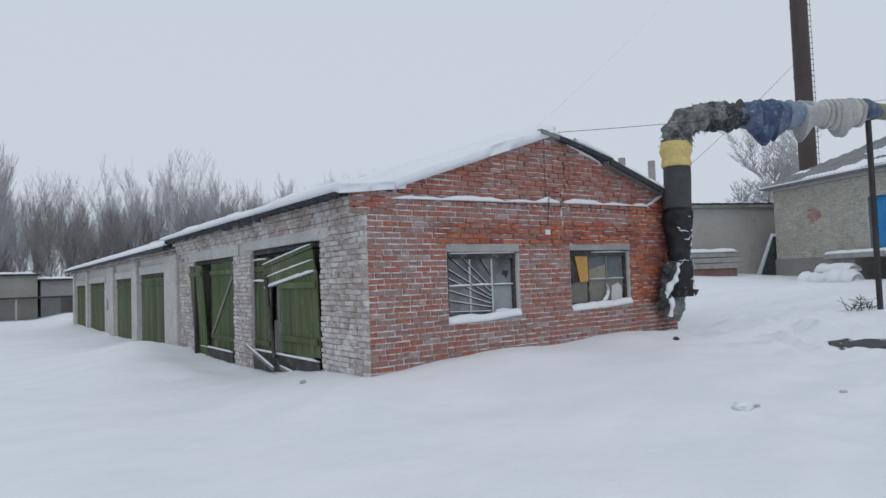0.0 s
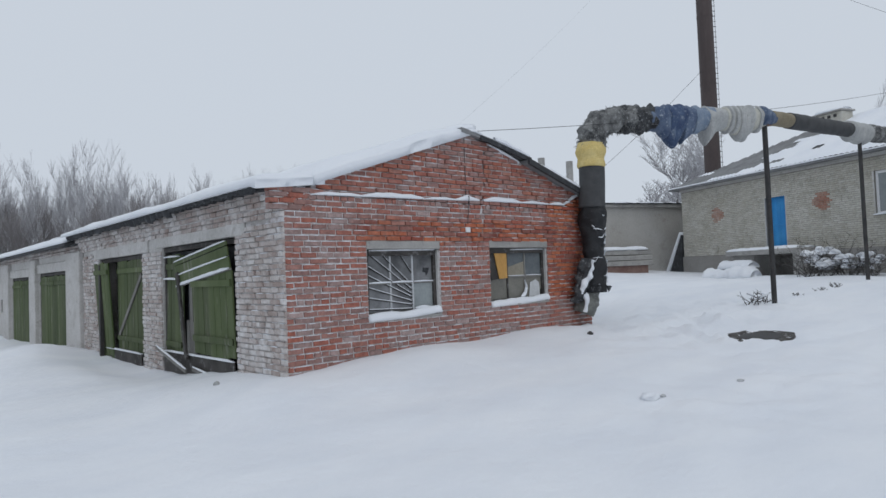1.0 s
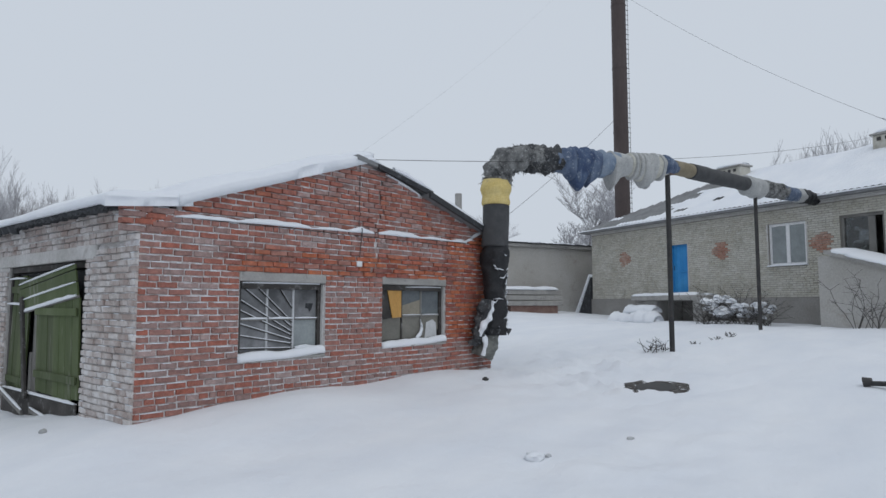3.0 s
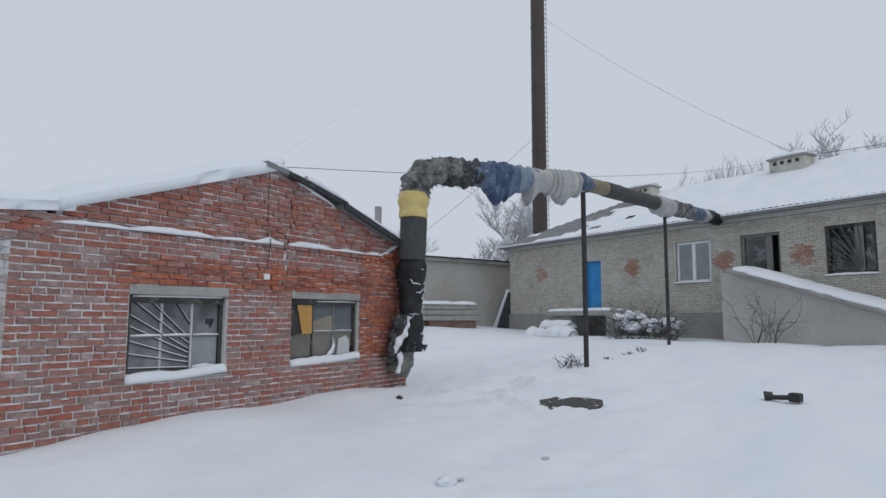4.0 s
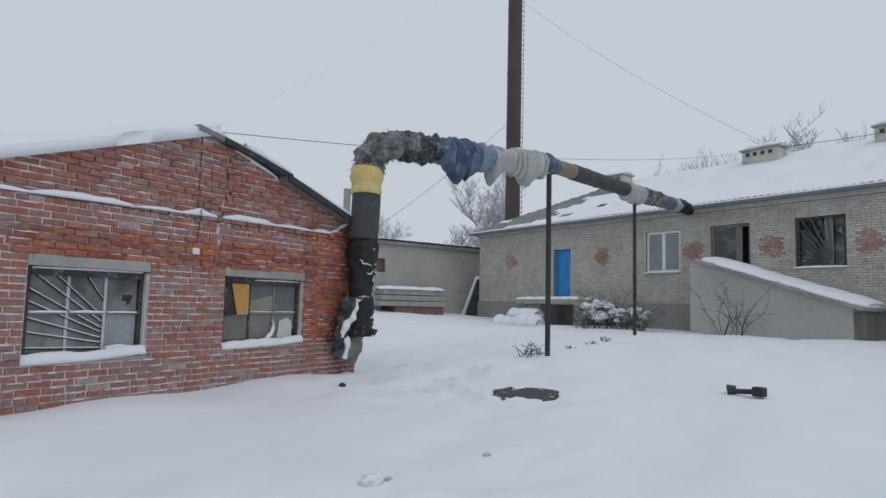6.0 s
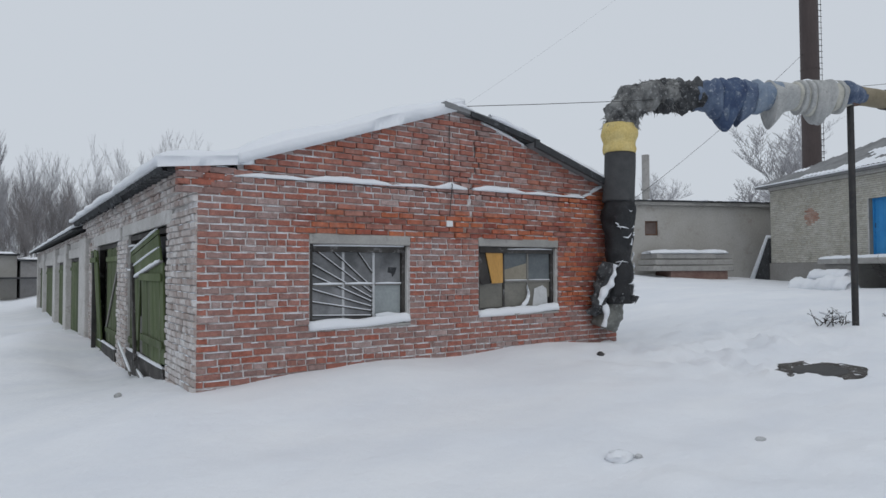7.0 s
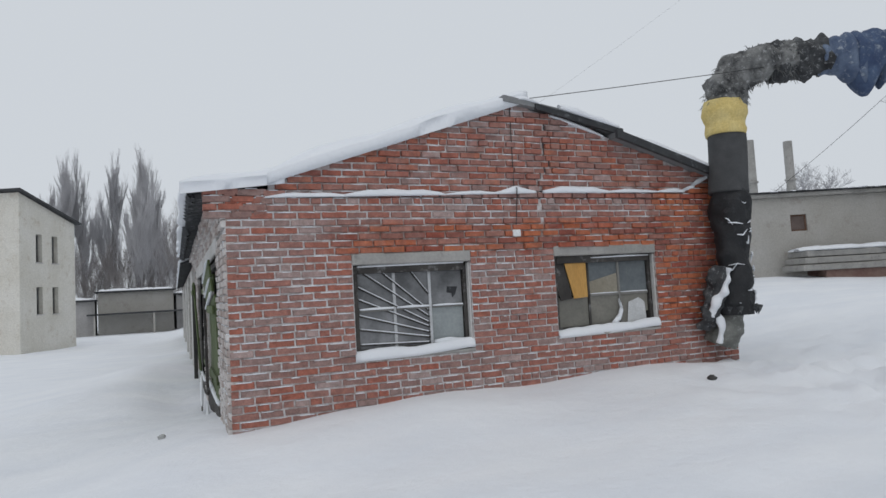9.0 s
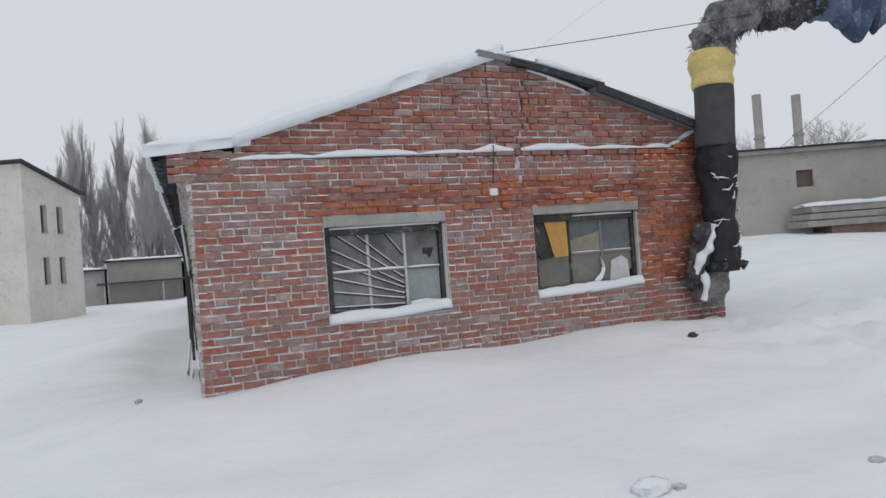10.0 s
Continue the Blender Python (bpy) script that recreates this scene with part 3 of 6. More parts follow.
for k, (p, q, h) in enumerate([((0.46, 0.005, 2.665), (1.35, 0.005, 2.682), 0.050), ((1.30, 0.0, 2.682), (2.5, 0.005, 2.705), 0.072), ((2.45, 0.008, 2.704), (3.25, 0.005, 2.722), 0.045), ((3.15, 0.0, 2.72), (3.72, -0.005, 2.735), 0.085), ((3.82, 0.0, 2.737), (4.85, 0.005, 2.75), 0.085), ((4.8, 0.005, 2.75), (5.7, 0.008, 2.76), 0.052), ((5.65, 0.005, 2.76), (6.10, 0.005, 2.765), 0.075), ((6.05, 0.005, 2.765), (6.28, 0.005, 2.84), 0.10), ((6.24, 0.005, 2.84), (6.52, 0.0, 2.965), 0.105)]):
    tagged(snow_strip("ledge_snow", [p, q], 0.040, h, garage, 2.0 + 3.7 * k, ends=0.35), "uneven white bank of snow lying on the brick ledge")

# walls behind, floor and roof of the garage row
YEND = 32.8
GATES = [(1.45, 4.45, 2.19), (5.50, 8.40, 2.14), (11.10, 14.70, 1.98), (15.70, 19.10, 1.92), (21.95, 26.10, 1.86), (27.70, 30.90, 1.80)]
LW = pose(0.05, 0, 0, 0, 0, -90)
side_holes = [(-b, -a, -0.8, t) for a, b, t in GATES] + [(-21.45, -20.95, 0.72, 1.18)]
bm = bmesh.new()
wall_cells(bm, -YEND, -0.402, -0.9, 2.42, 0.012, 0.36, side_holes)
side = part("side_wall", bm, PLASTER, garage, "whitewashed brick side wall with plastered piers", m=LW)
sp = []
for ya, yb, za, zb in [(0.0, 1.44, -0.2, 2.34), (4.46, 5.49, -0.3, 2.14), (8.41, 9.72, -0.4, 2.30)]:
    sp += lay(-yb, -ya, za, zb, rng=rng)
place_bricks(sp, lambda x, z: -0.014, 0.10, side, I4, WASHED_PIECE, ROUGHCAST, lambda x, z: x > -1.5, rng, uneven=0.011)
rime_on(sp, lambda x, z: -0.014, side, I4, rng, 0.45)
for ya, yb, za, zb in [(0.41, 1.44, -0.2, 2.34), (4.46, 5.49, -0.3, 2.14), (8.41, 9.72, -0.4, 2.30)]:
    boxes("brick_bed", [((-yb, 0.004, za), (-ya, 0.016, zb))], WASHED_JOINT, side, label="dirty joints between whitewashed bricks")
# corbelled brick band under the eave
boxes("corbel_core", [((-9.9, -0.012, 2.36), (-0.03, 0.10, 2.50)), ((-9.9, -0.055, 2.50), (-0.03, 0.10, 2.60)), ((-9.9, -0.105, 2.60), (-0.03, 0.10, 2.735))], WASHED_JOINT, side, label="dark joints of the corbelled eave courses")
for z, off in ((2.365, -0.03), (2.4435, -0.035), (2.522, -0.075), (2.6005, -0.125), (2.679, -0.13)):
    row = lay(-9.9, 0.0, z, z + 0.07, long=0.21, rng=rng)
    place_bricks(row, lambda x, q, o=off: o, 0.12, side, I4, ROUGHCAST, ROUGHCAST, lambda x, q: False, rng, uneven=0.014)
    rime_on(row, lambda x, q, o=off: o, side, I4, rng, 0.35)
sp = lay(-YEND, -10.0, 2.42, 2.60, rng=rng)
place_bricks(sp, lambda x, z: -0.05, 0.25, side, I4, ROUGHCAST, ROUGHCAST, lambda x, z: False, rng)
# concrete lintel beams over the gates, plastered piers between them
for k, (a, b, t) in enumerate(GATES):
    bm = bmesh.new()
    bm_box(bm, (0.02, a - 0.35, t), (0.30, b + 0.35, 2.42 if k < 2 else t + 0.26), 0.012)
    part("lintel", bm, PLASTER, garage, "pale plastered concrete lintel over a gate")
for a, b in [(9.75, 11.05), (14.78, 15.62), (19.2, 20.2), (26.2, 26.7), (31.0, 31.4)]:
    bm = bmesh.new()
    bm_box(bm, (-0.06, a, -0.9), (0.10, b, 2.41 if a > 9 else 2.40), 0.02)
    part("pier", bm, PLASTER, garage, "plastered pier between the gates")
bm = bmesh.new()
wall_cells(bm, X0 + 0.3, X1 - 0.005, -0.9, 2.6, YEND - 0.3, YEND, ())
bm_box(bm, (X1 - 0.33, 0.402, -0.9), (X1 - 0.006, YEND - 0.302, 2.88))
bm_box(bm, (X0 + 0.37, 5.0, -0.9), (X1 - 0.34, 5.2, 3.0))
part("rear_wall", bm, INSIDE, garage, "plastered inner and rear walls, coloured dark for unlit rooms")
boxes("garage_floor", [((X0 + 0.36, 0.40, -0.3), (X1 - 0.33, YEND - 0.3, -0.1))], CONCRETE, garage)


def roof_slope(name, y0, y1, ax, az, bx, bz, thick, material, lift=0.0, wave=0.0, parent=garage, label="", nx=14, pitch=0.06):
    """A sloping sheet from the ridge (ax, az) to the eave (bx, bz) between y0 and y1, with waves running down it."""
    n = max(2, int((y1 - y0) / pitch))
    verts, faces = [], []
    for i in range(n + 1):
        y = y0 + (y1 - y0) * i / n
        dz = wave * math.sin(y * math.tau / 0.15) + lift
        for x, zz in ((ax, az), (bx, bz), (bx, bz - thick), (ax, az - thick)):
            verts.append((x, y, zz + dz))
        if i:
            k = 4 * (i - 1)
            faces += [(k + j, k + (j + 1) % 4, k + 4 + (j + 1) % 4, k + 4 + j) for j in range(4)]
    faces += [(0, 3, 2, 1), (4 * n, 4 * n + 1, 4 * n + 2, 4 * n + 3)]
    ob = pydata(name, verts, faces, material, parent)
    return tagged(ob, label)


def snow_sheet(name, y0, y1, ax, az, bx, bz, depth, parent, seed, round_edge=0.35, step_=0.14, front=0.35, droop=0.0):
    """Snow lying on a slope: deeper in places, rounded over at the eave and the ends."""
    nx = max(6, int(abs(bx - ax) / step_))
    ys = [y0 + d for d in (0.0, 0.01, 0.03, 0.06, 0.10, 0.15, 0.21, 0.29)]
    ys += [ys[-1] + (y1 - ys[-1]) * (k + 1) / max(6, int((y1 - y0) / step_)) for k in range(max(6, int((y1 - y0) / step_)))]
    ny = len(ys) - 1
    verts, faces = [], []
    for i, y in enumerate(ys):
        for j in range(nx + 1):
            f = j / nx
            x, zz = ax + (bx - ax) * f, az + (bz - az) * f
            edge = min(1.0, (1 - f) * abs(bx - ax) / round_edge + 0.25, (y - y0) / round_edge + front, (y1 - y) / round_edge + 0.3)
            h = depth * math.sqrt(max(0.05, edge)) * (1 + 0.30 * noise.noise(Vector((x * 0.8 + seed, y * 0.5, 0))) + 0.12 * noise.noise(Vector((x * 3, y * 2.5, seed))))
            wob = 0.05 * noise.noise(Vector((x * 1.3, seed, y * 1.9))) if j == nx else 0.0
            wy = 0.04 * noise.noise(Vector((x * 2.3, seed + 5, 0))) if i in (0, ny) else 0.0
            verts.append((x + wob, y + wy, zz + h))
    top = len(verts)
    verts += [(x, y, min(zt, az + (bz - az) * ((x - ax) / (bx - ax)) + 0.01) - droop * max(0.0, 1 - (y - y0) / 0.2)) for x, y, zt in verts]
    w = nx + 1
    for i in range(ny):
        for j in range(nx):
            a = i * w + j
            faces.append((a, a + 1, a + w + 1, a + w))
            faces.append((top + a, top + a + w, top + a + w + 1, top + a + 1))
    for j in range(nx):
        faces.append((j, top + j, top + j + 1, j + 1))
        a = ny * w + j
        faces.append((a, a + 1, top + a + 1, top + a))
    for i in range(ny):
        a = i * w
        faces.append((a, a + w, top + a + w, top + a))
        a = i * w + nx
        faces.append((a, top + a, top + a + w, a + w))
    ob = pydata(name, verts, faces, SNOW, parent, smooth=True)
    bmx = bmesh.new()
    bmx.from_mesh(ob.data)
    bmesh.ops.recalc_face_normals(bmx, faces=bmx.faces)
    bmx.to_mesh(ob.data)
    bmx.free()
    return tagged(ob, "thick soft layer of snow lying on the roof")


RX, RZ = 3.32, 3.89
roof_slope("roof_slope", 0.20, 9.95, RX, RZ - 0.02, 0.5, 2.80, 0.07, FELT_AND_SHADE, 0.0, 0.012, label="black corrugated roofing of the upper slope")
roof_slope("roof_slope", 0.20, 9.95, 0.52, 2.86, -0.27, 2.755, 0.06, FELT_AND_SHADE, 0.0, 0.02, label="black corrugated roofing over the side wall")
roof_slope("roof_slope", 9.96, YEND + 0.2, RX, RZ - 0.1, -0.30, 2.60, 0.06, FELT_AND_SHADE, 0.0, 0.018, label="dark corrugated roofing of the rear part")
bm = bmesh.new()
bm_prism(bm, [(RX, RZ + 0.045), (4.05, 3.82), (5.02, 3.60), (5.02, 3.545), (4.05, 3.765), (RX, RZ - 0.03)], 32.0, pose(0, -0.06, 0))
bm_prism(bm, [(4.92, 3.535), (6.98, 2.925), (6.98, 2.86), (4.92, 3.46)], 32.0, pose(0, -0.13, 0))
part("roof_slope", bm, SLATE, garage, "dark grey slate sheets along the gable edge")
bm = bmesh.new()
bm_prism(bm, [(3.75, 3.845), (5.06, 3.585), (5.06, 3.50), (3.75, 3.775)], 0.05, pose(0, -0.09, 0))
bm_prism(bm, [(4.9, 3.555), (7.0, 2.93), (7.0, 2.83), (4.9, 3.45)], 0.05, pose(0, -0.17, 0))
part("barge_board", bm, FELT_AND_SHADE, garage, "black barge boards under the roof edge")
snow_sheet("roof_snow", -0.045, 10.0, RX + 0.35, RZ + 0.0, 0.46, 2.815, 0.245, garage, 1.3, 0.45, 0.07, 0.22, 0.03)
snow_sheet("roof_snow", -0.055, 10.0, 0.66, 2.85, -0.36, 2.735, 0.175, garage, 2.6, 0.30, 0.07, 0.10, 0.055)
snow_sheet("roof_snow", 10.0, YEND + 0.1, RX + 0.3, RZ - 0.1, -0.33, 2.60, 0.15, garage, 4.1, step_=0.3)
snow_sheet("roof_snow", 0.25, 30.0, RX + 0.1, RZ + 0.05, 6.9, 2.93, 0.09, garage, 8.8, step_=0.3)
snow_strip("roof_snow", [(3.30, 0.03, 3.90), (3.6, 0.0, 3.89), (3.98, -0.02, 3.82)], 0.08, 0.06, garage, 15.0, ends=0.2)
snow_strip("roof_snow", [(4.1, -0.05, 3.80), (5.0, -0.05, 3.59)], 0.07, 0.085, garage, 5.0)
snow_strip("roof_snow", [(5.25, -0.1, 3.45), (6.9, -0.12, 2.96)], 0.06, 0.07, garage, 6.0)
snow_strip("roof_snow", [(4.0, 0.02, 3.72), (4.8, 0.02, 3.49)], 0.05, 0.05, garage, 9.0)
# torn felt hanging below the side eave
r6 = random.Random(19)
for y0, y1, drop in ((3.2, 9.9, 0.15), (0.1, 2.4, 0.07)):
    vs_, fs_ = [], []
    n = int((y1 - y0) / 0.06)
    for k in range(n + 1):
        y = y0 + (y1 - y0) * k / n
        d = drop * (0.45 + 0.9 * abs(noise.noise(Vector((y * 1.1, drop, 3)))) + 0.35 * noise.noise(Vector((y * 5, 1, drop))))
        o = -0.285 + 0.03 * math.sin(y * math.tau / 0.15)
        vs_ += [(o, y, 2.735), (o + 0.012, y, 2.735), (o + 0.05 + 0.02 * r6.random(), y, 2.735 - d), (o + 0.035, y, 2.735 - d)]
        if k:
            a = 4 * (k - 1)
            fs_ += [(a + j, a + (j + 1) % 4, a + 4 + (j + 1) % 4, a + 4 + j) for j in range(4)]
    tagged(pydata("torn_felt", vs_, fs_, FELT_AND_SHADE, garage), "torn black felt hanging below the eave")

# ---- the two gable windows ----


def broken_pane(x0, x1, z0, z1, y, cut, seed):
    """A pane with a piece broken out at one corner."""
    r = random.Random(seed)
    pts = [(x0, z0), (x1, z0), (x1, z1), (x0, z1)]
    c = pts[cut]
    a, b = pts[cut - 1], pts[(cut + 1) % 4]
    f, g = r.uniform(0.35, 0.6), r.uniform(0.35, 0.6)
    p = (c[0] + (a[0] - c[0]) * f, c[1] + (a[1] - c[1]) * f)
    q = (c[0] + (b[0] - c[0]) * g, c[1] + (b[1] - c[1]) * g)
    m = ((p[0] + q[0]) / 2 * 0.55 + ((x0 + x1) / 2) * 0.45, (p[1] + q[1]) / 2 * 0.55 + ((z0 + z1) / 2) * 0.45)
    bm = bmesh.new()
    bm_prism(bm, pts[:cut] + [p, m, q] + pts[cut + 1:], 0.004, pose(0, y, 0))
    return bm


def whole_pane(x0, x1, z0, z1, y):
    bm = bmesh.new()
    bm_box(bm, (x0, y, z0), (x1, y + 0.004, z1))
    return bm


def garage_window(w, label):
    x0, x1, z0, z1 = w
    win = thing("window", label, "")
    win.parent = garage
    lint = bmesh.new()
    bm_box(lint, (x0 - 0.01, -0.008, z1 - 0.125), (x1 + 0.01, 0.37, z1 + 0.003), 0.012)
    part("lintel", lint, CONCRETE, win, "grey concrete lintel")
    top = z1 - 0.125
    bm = bmesh.new()
    bm_box(bm, (x0 + 0.002, 0.06, z0), (x0 + 0.062, 0.19, top), 0.006)
    bm_box(bm, (x1 - 0.062, 0.09, z0), (x1 - 0.002, 0.19, top), 0.006)
    bm_box(bm, (x0 + 0.062, 0.05, top - 0.095), (x1 - 0.062, 0.19, top), 0.006)
    bm_box(bm, (x0 + 0.062, 0.09, z0 + 0.02), (x1 - 0.062, 0.19, z0 + 0.09), 0.006)
    part("window_frame", bm, DARKWOOD, win, "blackened weathered wooden frame")
    jamb = bmesh.new()
    bm_box(jamb, (x1 - 0.028, 0.015, z0 + 0.02), (x1 - 0.003, 0.088, top - 0.01), 0.01)
    part("jamb", jamb, PLASTER, win, "rimed plaster jamb")
    snow_strip("sill_snow", [(x0 - 0.015, 0.045, z0 - 0.03), ((x0 + x1) / 2, 0.045, z0 - 0.02), (x1 - 0.10, 0.045, z0 + 0.02), (x1 + 0.005, 0.045, z0 + 0.02)], 0.066, 0.105, win, x0, ends=0.95)
    bm = bmesh.new()
    bm_box(bm, (x0 - 0.01, -0.012, z0 - 0.035), (x1 + 0.01, 0.09, z0 + 0.004), 0.01)
    part("sill", bm, CONCRETE, win, "snowy concrete sill")
    return win, x0 + 0.06, x1 - 0.06, z0 + 0.08, top - 0.07


win, a, b, lo, hi = garage_window(W1, "six-pane wooden window with broken frosted glass and snowy sill")
zm = lo + (hi - lo) * 0.50
cols = [a, a + (b - a) * 0.335, a + (b - a) * 0.67, b]
for x in cols[1:3]:
    boxes("glazing_bar", [((x - 0.017, 0.105, lo), (x + 0.017, 0.145, hi))], RIMED, win, 0.004)
for x, q in zip(cols, cols[1:]):
    boxes("glazing_bar", [((x + 0.017, 0.10, zm - 0.018), (q - 0.017, 0.142, zm + 0.018))], GREYWOOD, win, 0.004)
    snow_strip("bar_snow", [(x + 0.02, 0.096, zm + 0.004), (q - 0.02, 0.096, zm + 0.004)], 0.016, 0.030, win, q)
panes = [(0, 0, None), (1, 0, None), (2, 0, None), (0, 1, None), (1, 1, None), (2, 1, None)]
for i, j, cut in panes:
    x, q = cols[i] + 0.017, cols[i + 1] - 0.017
    z, t = (lo, zm - 0.018) if j == 0 else (zm + 0.018, hi)
    bm = whole_pane(x, q, z, t, 0.125) if cut is None else broken_pane(x, q, z, t, 0.125, cut, i + 3 * j)
    part("pane", bm, PALEICE if (i, j) == (2, 0) else ICED, win)
# rays of the grille, meeting at the lower corner and broken off beyond the second bar
c = Vector((b, 0.112, lo + 0.01))
for ang in (2, 9.5, 16, 23, 28, 34.5, 40, 52):
    d = Vector((-math.cos(radians(ang)), 0, math.sin(radians(ang))))
    far_ = min((cols[0] - c.x) / d.x, (hi - c.z) / d.z)
    near = (cols[2] - 0.02 - c.x) / d.x
    if far_ > near + 0.1:
        bm = bmesh.new()
        bm_tube(bm, c + d * near, c + d * far_, 0.011, seg=6)
        part("grille_bar", bm, DARKWOOD, win, "thin dark bar of the sunburst grille")
        up_ = Vector((0, -0.004, 0.011))
        bm = bmesh.new()
        bm_tube(bm, c + d * (near + 0.02) + up_, c + d * (far_ - 0.02) + up_, 0.007, seg=5)
        part("bar_snow", bm, SNOW, win, "snow lying along the grille bar")
snow_strip("bar_snow", [(a + 0.0, 0.045, hi + 0.045), (b - 0.01, 0.045, hi + 0.055)], 0.016, 0.026, win, 1.7)
# pane stays whole; a black plate before it paints the hole's darkness
bm = bmesh.new()
bm_prism(bm, [(b - 0.20, zm + 0.22), (b - 0.07, zm + 0.215), (b - 0.10, zm + 0.13), (b - 0.14, zm + 0.09), (b - 0.15, zm + 0.14), (b - 0.21, zm + 0.15)], 0.003, pose(0, 0.120, 0))
part("pane_hole_shade", bm, FELT_AND_SHADE, win, "jagged black plate for the shaded hole knocked through the pane")
snow_strip("pane_snow", [(cols[1] + 0.03, 0.165, zm + 0.02), (cols[2] - 0.01, 0.165, zm + 0.05)], 0.03, 0.12, win, 3.3)
snow_strip("pane_snow", [(cols[2] + 0.02, 0.095, lo - 0.01), (b - 0.02, 0.095, lo + 0.0)], 0.03, 0.10, win, 5.3)

win, a, b, lo, hi = garage_window(W2, "wooden window with frosted panes and a hanging plywood sheet")
cols = [a, a + (b - a) * 0.34, a + (b - a) * 0.67, b]
zm = lo + (hi - lo) * 0.47
for k, x in enumerate(cols[1:3]):
    boxes("glazing_bar", [((x - 0.016, 0.105, lo), (x + 0.016, 0.145, hi))], GREYWOOD if k else DARKWOOD, win, 0.004)
for x, q in zip(cols[1:], cols[2:]):
    boxes("glazing_bar", [((x + 0.016, 0.10, zm - 0.016), (q - 0.016, 0.142, zm + 0.016))], GREYWOOD, win, 0.004)
    snow_strip("bar_snow", [(x + 0.02, 0.112, zm + 0.014), (q - 0.02, 0.112, zm + 0.014)], 0.015, 0.016, win, q)
for i in range(3):
    for j in range(2):
        x, q = cols[i] + 0.016, cols[i + 1] - 0.016
        z, t = (lo, zm - 0.016) if j == 0 else (zm + 0.016, hi)
        bm = broken_pane(x, q, z, t, 0.125, 1, 31) if (i, j) == (2, 0) else whole_pane(x, q, z, t, 0.125)
        part("pane", bm, (TANICE if j == 0 else SLATEICE) if i else TANICE, win)
snow_strip("bar_snow", [(cols[1] + 0.02, 0.045, hi + 0.03), (b - 0.02, 0.045, hi + 0.04)], 0.014, 0.020, win, 2.7)
bm = bmesh.new()
bm_prism(bm, [(cols[1] + 0.02, zm + 0.02), (cols[2] - 0.02, zm + 0.02), (cols[2] - 0.02, zm + 0.27), (cols[1] + 0.02, zm + 0.17)], 0.003, pose(0, 0.119, 0))
part("curtain", bm, surface("faded_tan_curtain", (0.25, 0.225, 0.175), (0.31, 0.285, 0.23), 0.9, 4, 40), win, "faded tan curtain behind the glass")
bm = bmesh.new()
bm_prism(bm, [(a + 0.11, hi + 0.03), (a + 0.44, hi + 0.04), (a + 0.445, zm - 0.02), (a + 0.24, zm - 0.03)], 0.010, pose(0, 0.070, 0))
part("plywood_sheet", bm, PLY, win, "torn ochre plywood sheet nailed over the panes")
bm = bmesh.new()
bm_prism(bm, [(a - 0.02, hi + 0.02), (a + 0.10, hi + 0.02), (a + 0.22, zm - 0.03), (a + 0.05, zm - 0.05), (a - 0.02, zm + 0.2)], 0.008, pose(0, 0.085, 0))
part("rag", bm, DARKWOOD, win, "dark torn rag beside the plywood")
bm = bmesh.new()
bm_prism(bm, [(cols[2] + 0.10, lo - 0.01), (b - 0.06, lo + 0.02), (b - 0.08, zm - 0.13), (b - 0.17, zm - 0.07), (cols[2] + 0.14, zm - 0.12)], 0.006, pose(0, 0.112, 0))
part("frosted_film", bm, surface("hoar_frosted_film", (0.52, 0.53, 0.53), (0.62, 0.63, 0.64), 0.9, 8, 50, 0.4, 0.004), win, "white frosted plastic film")
snow_strip("pane_snow", [(cols[2] - 0.16, 0.085, lo - 0.02), (cols[2] - 0.05, 0.085, lo + 0.05), (cols[2] + 0.0, 0.085, lo + 0.17), (cols[2] - 0.03, 0.085, lo + 0.28)], 0.03, 0.09, win, 12.1)

# a cable down the gable with a small white box
bm = bmesh.new()
bm_tube(bm, (3.44, 0.022, 3.92), (3.43, 0.022, 2.80), 0.006, seg=6)
bm_tube(bm, (3.43, -0.055, 2.79), (3.405, -0.012, 2.27), 0.006, seg=6)
bm_tube(bm, (3.43, 0.022, 2.80), (3.43, -0.055, 2.79), 0.006, seg=6)
part("cable", bm, RUBBER, garage, "thin cable hanging down the gable")
bm = bmesh.new()
bm_box(bm, (3.355, -0.03, 2.20), (3.46, 0.01, 2.285), 0.006)
part("junction_box", bm, WHITEPVC, garage, "small white junction box on the bricks")

# ---- the gates ----


def leaf(parent, y0, y1, z0, z1, m, planks=6, brace=True, r=rng):
    g = thing("gate_leaf", "", "")
    g.parent = parent
    g.matrix_basis = m
    w = (y1 - y0) / planks
    for k in range(planks):
        bm = bmesh.new()
        top = z1 + r.uniform(-0.02, 0.02)
        bm_box(bm, (r.uniform(-0.004, 0.004), y0 + k * w + 0.004, z0 + r.uniform(-0.02, 0.03)), (0.03, y0 + (k + 1) * w - 0.004, top), 0.004)
        part("plank", bm, GREEN, g)
    for z in (z0 + 0.22, z1 - 0.25):
        boxes("rail", [((-0.032, y0 + 0.02, z), (-0.006, y1 - 0.02, z + 0.10))], GREEN, g, 0.004)
    if brace:
        bm = bmesh.new()
        d = Vector((0, y1 - y0 - 0.2, z1 - z0 - 0.6))
        bm_box(bm, (-0.030, -d.length / 2, -0.045), (-0.008, d.length / 2, 0.045), 0.004,
               Matrix.Translation((0, (y0 + y1) / 2, (z0 + z1) / 2)) @ Matrix.Rotation(-math.atan2(d.z, d.y), 4, "X"))
        part("brace", bm, GREYWOOD, g)
    return g


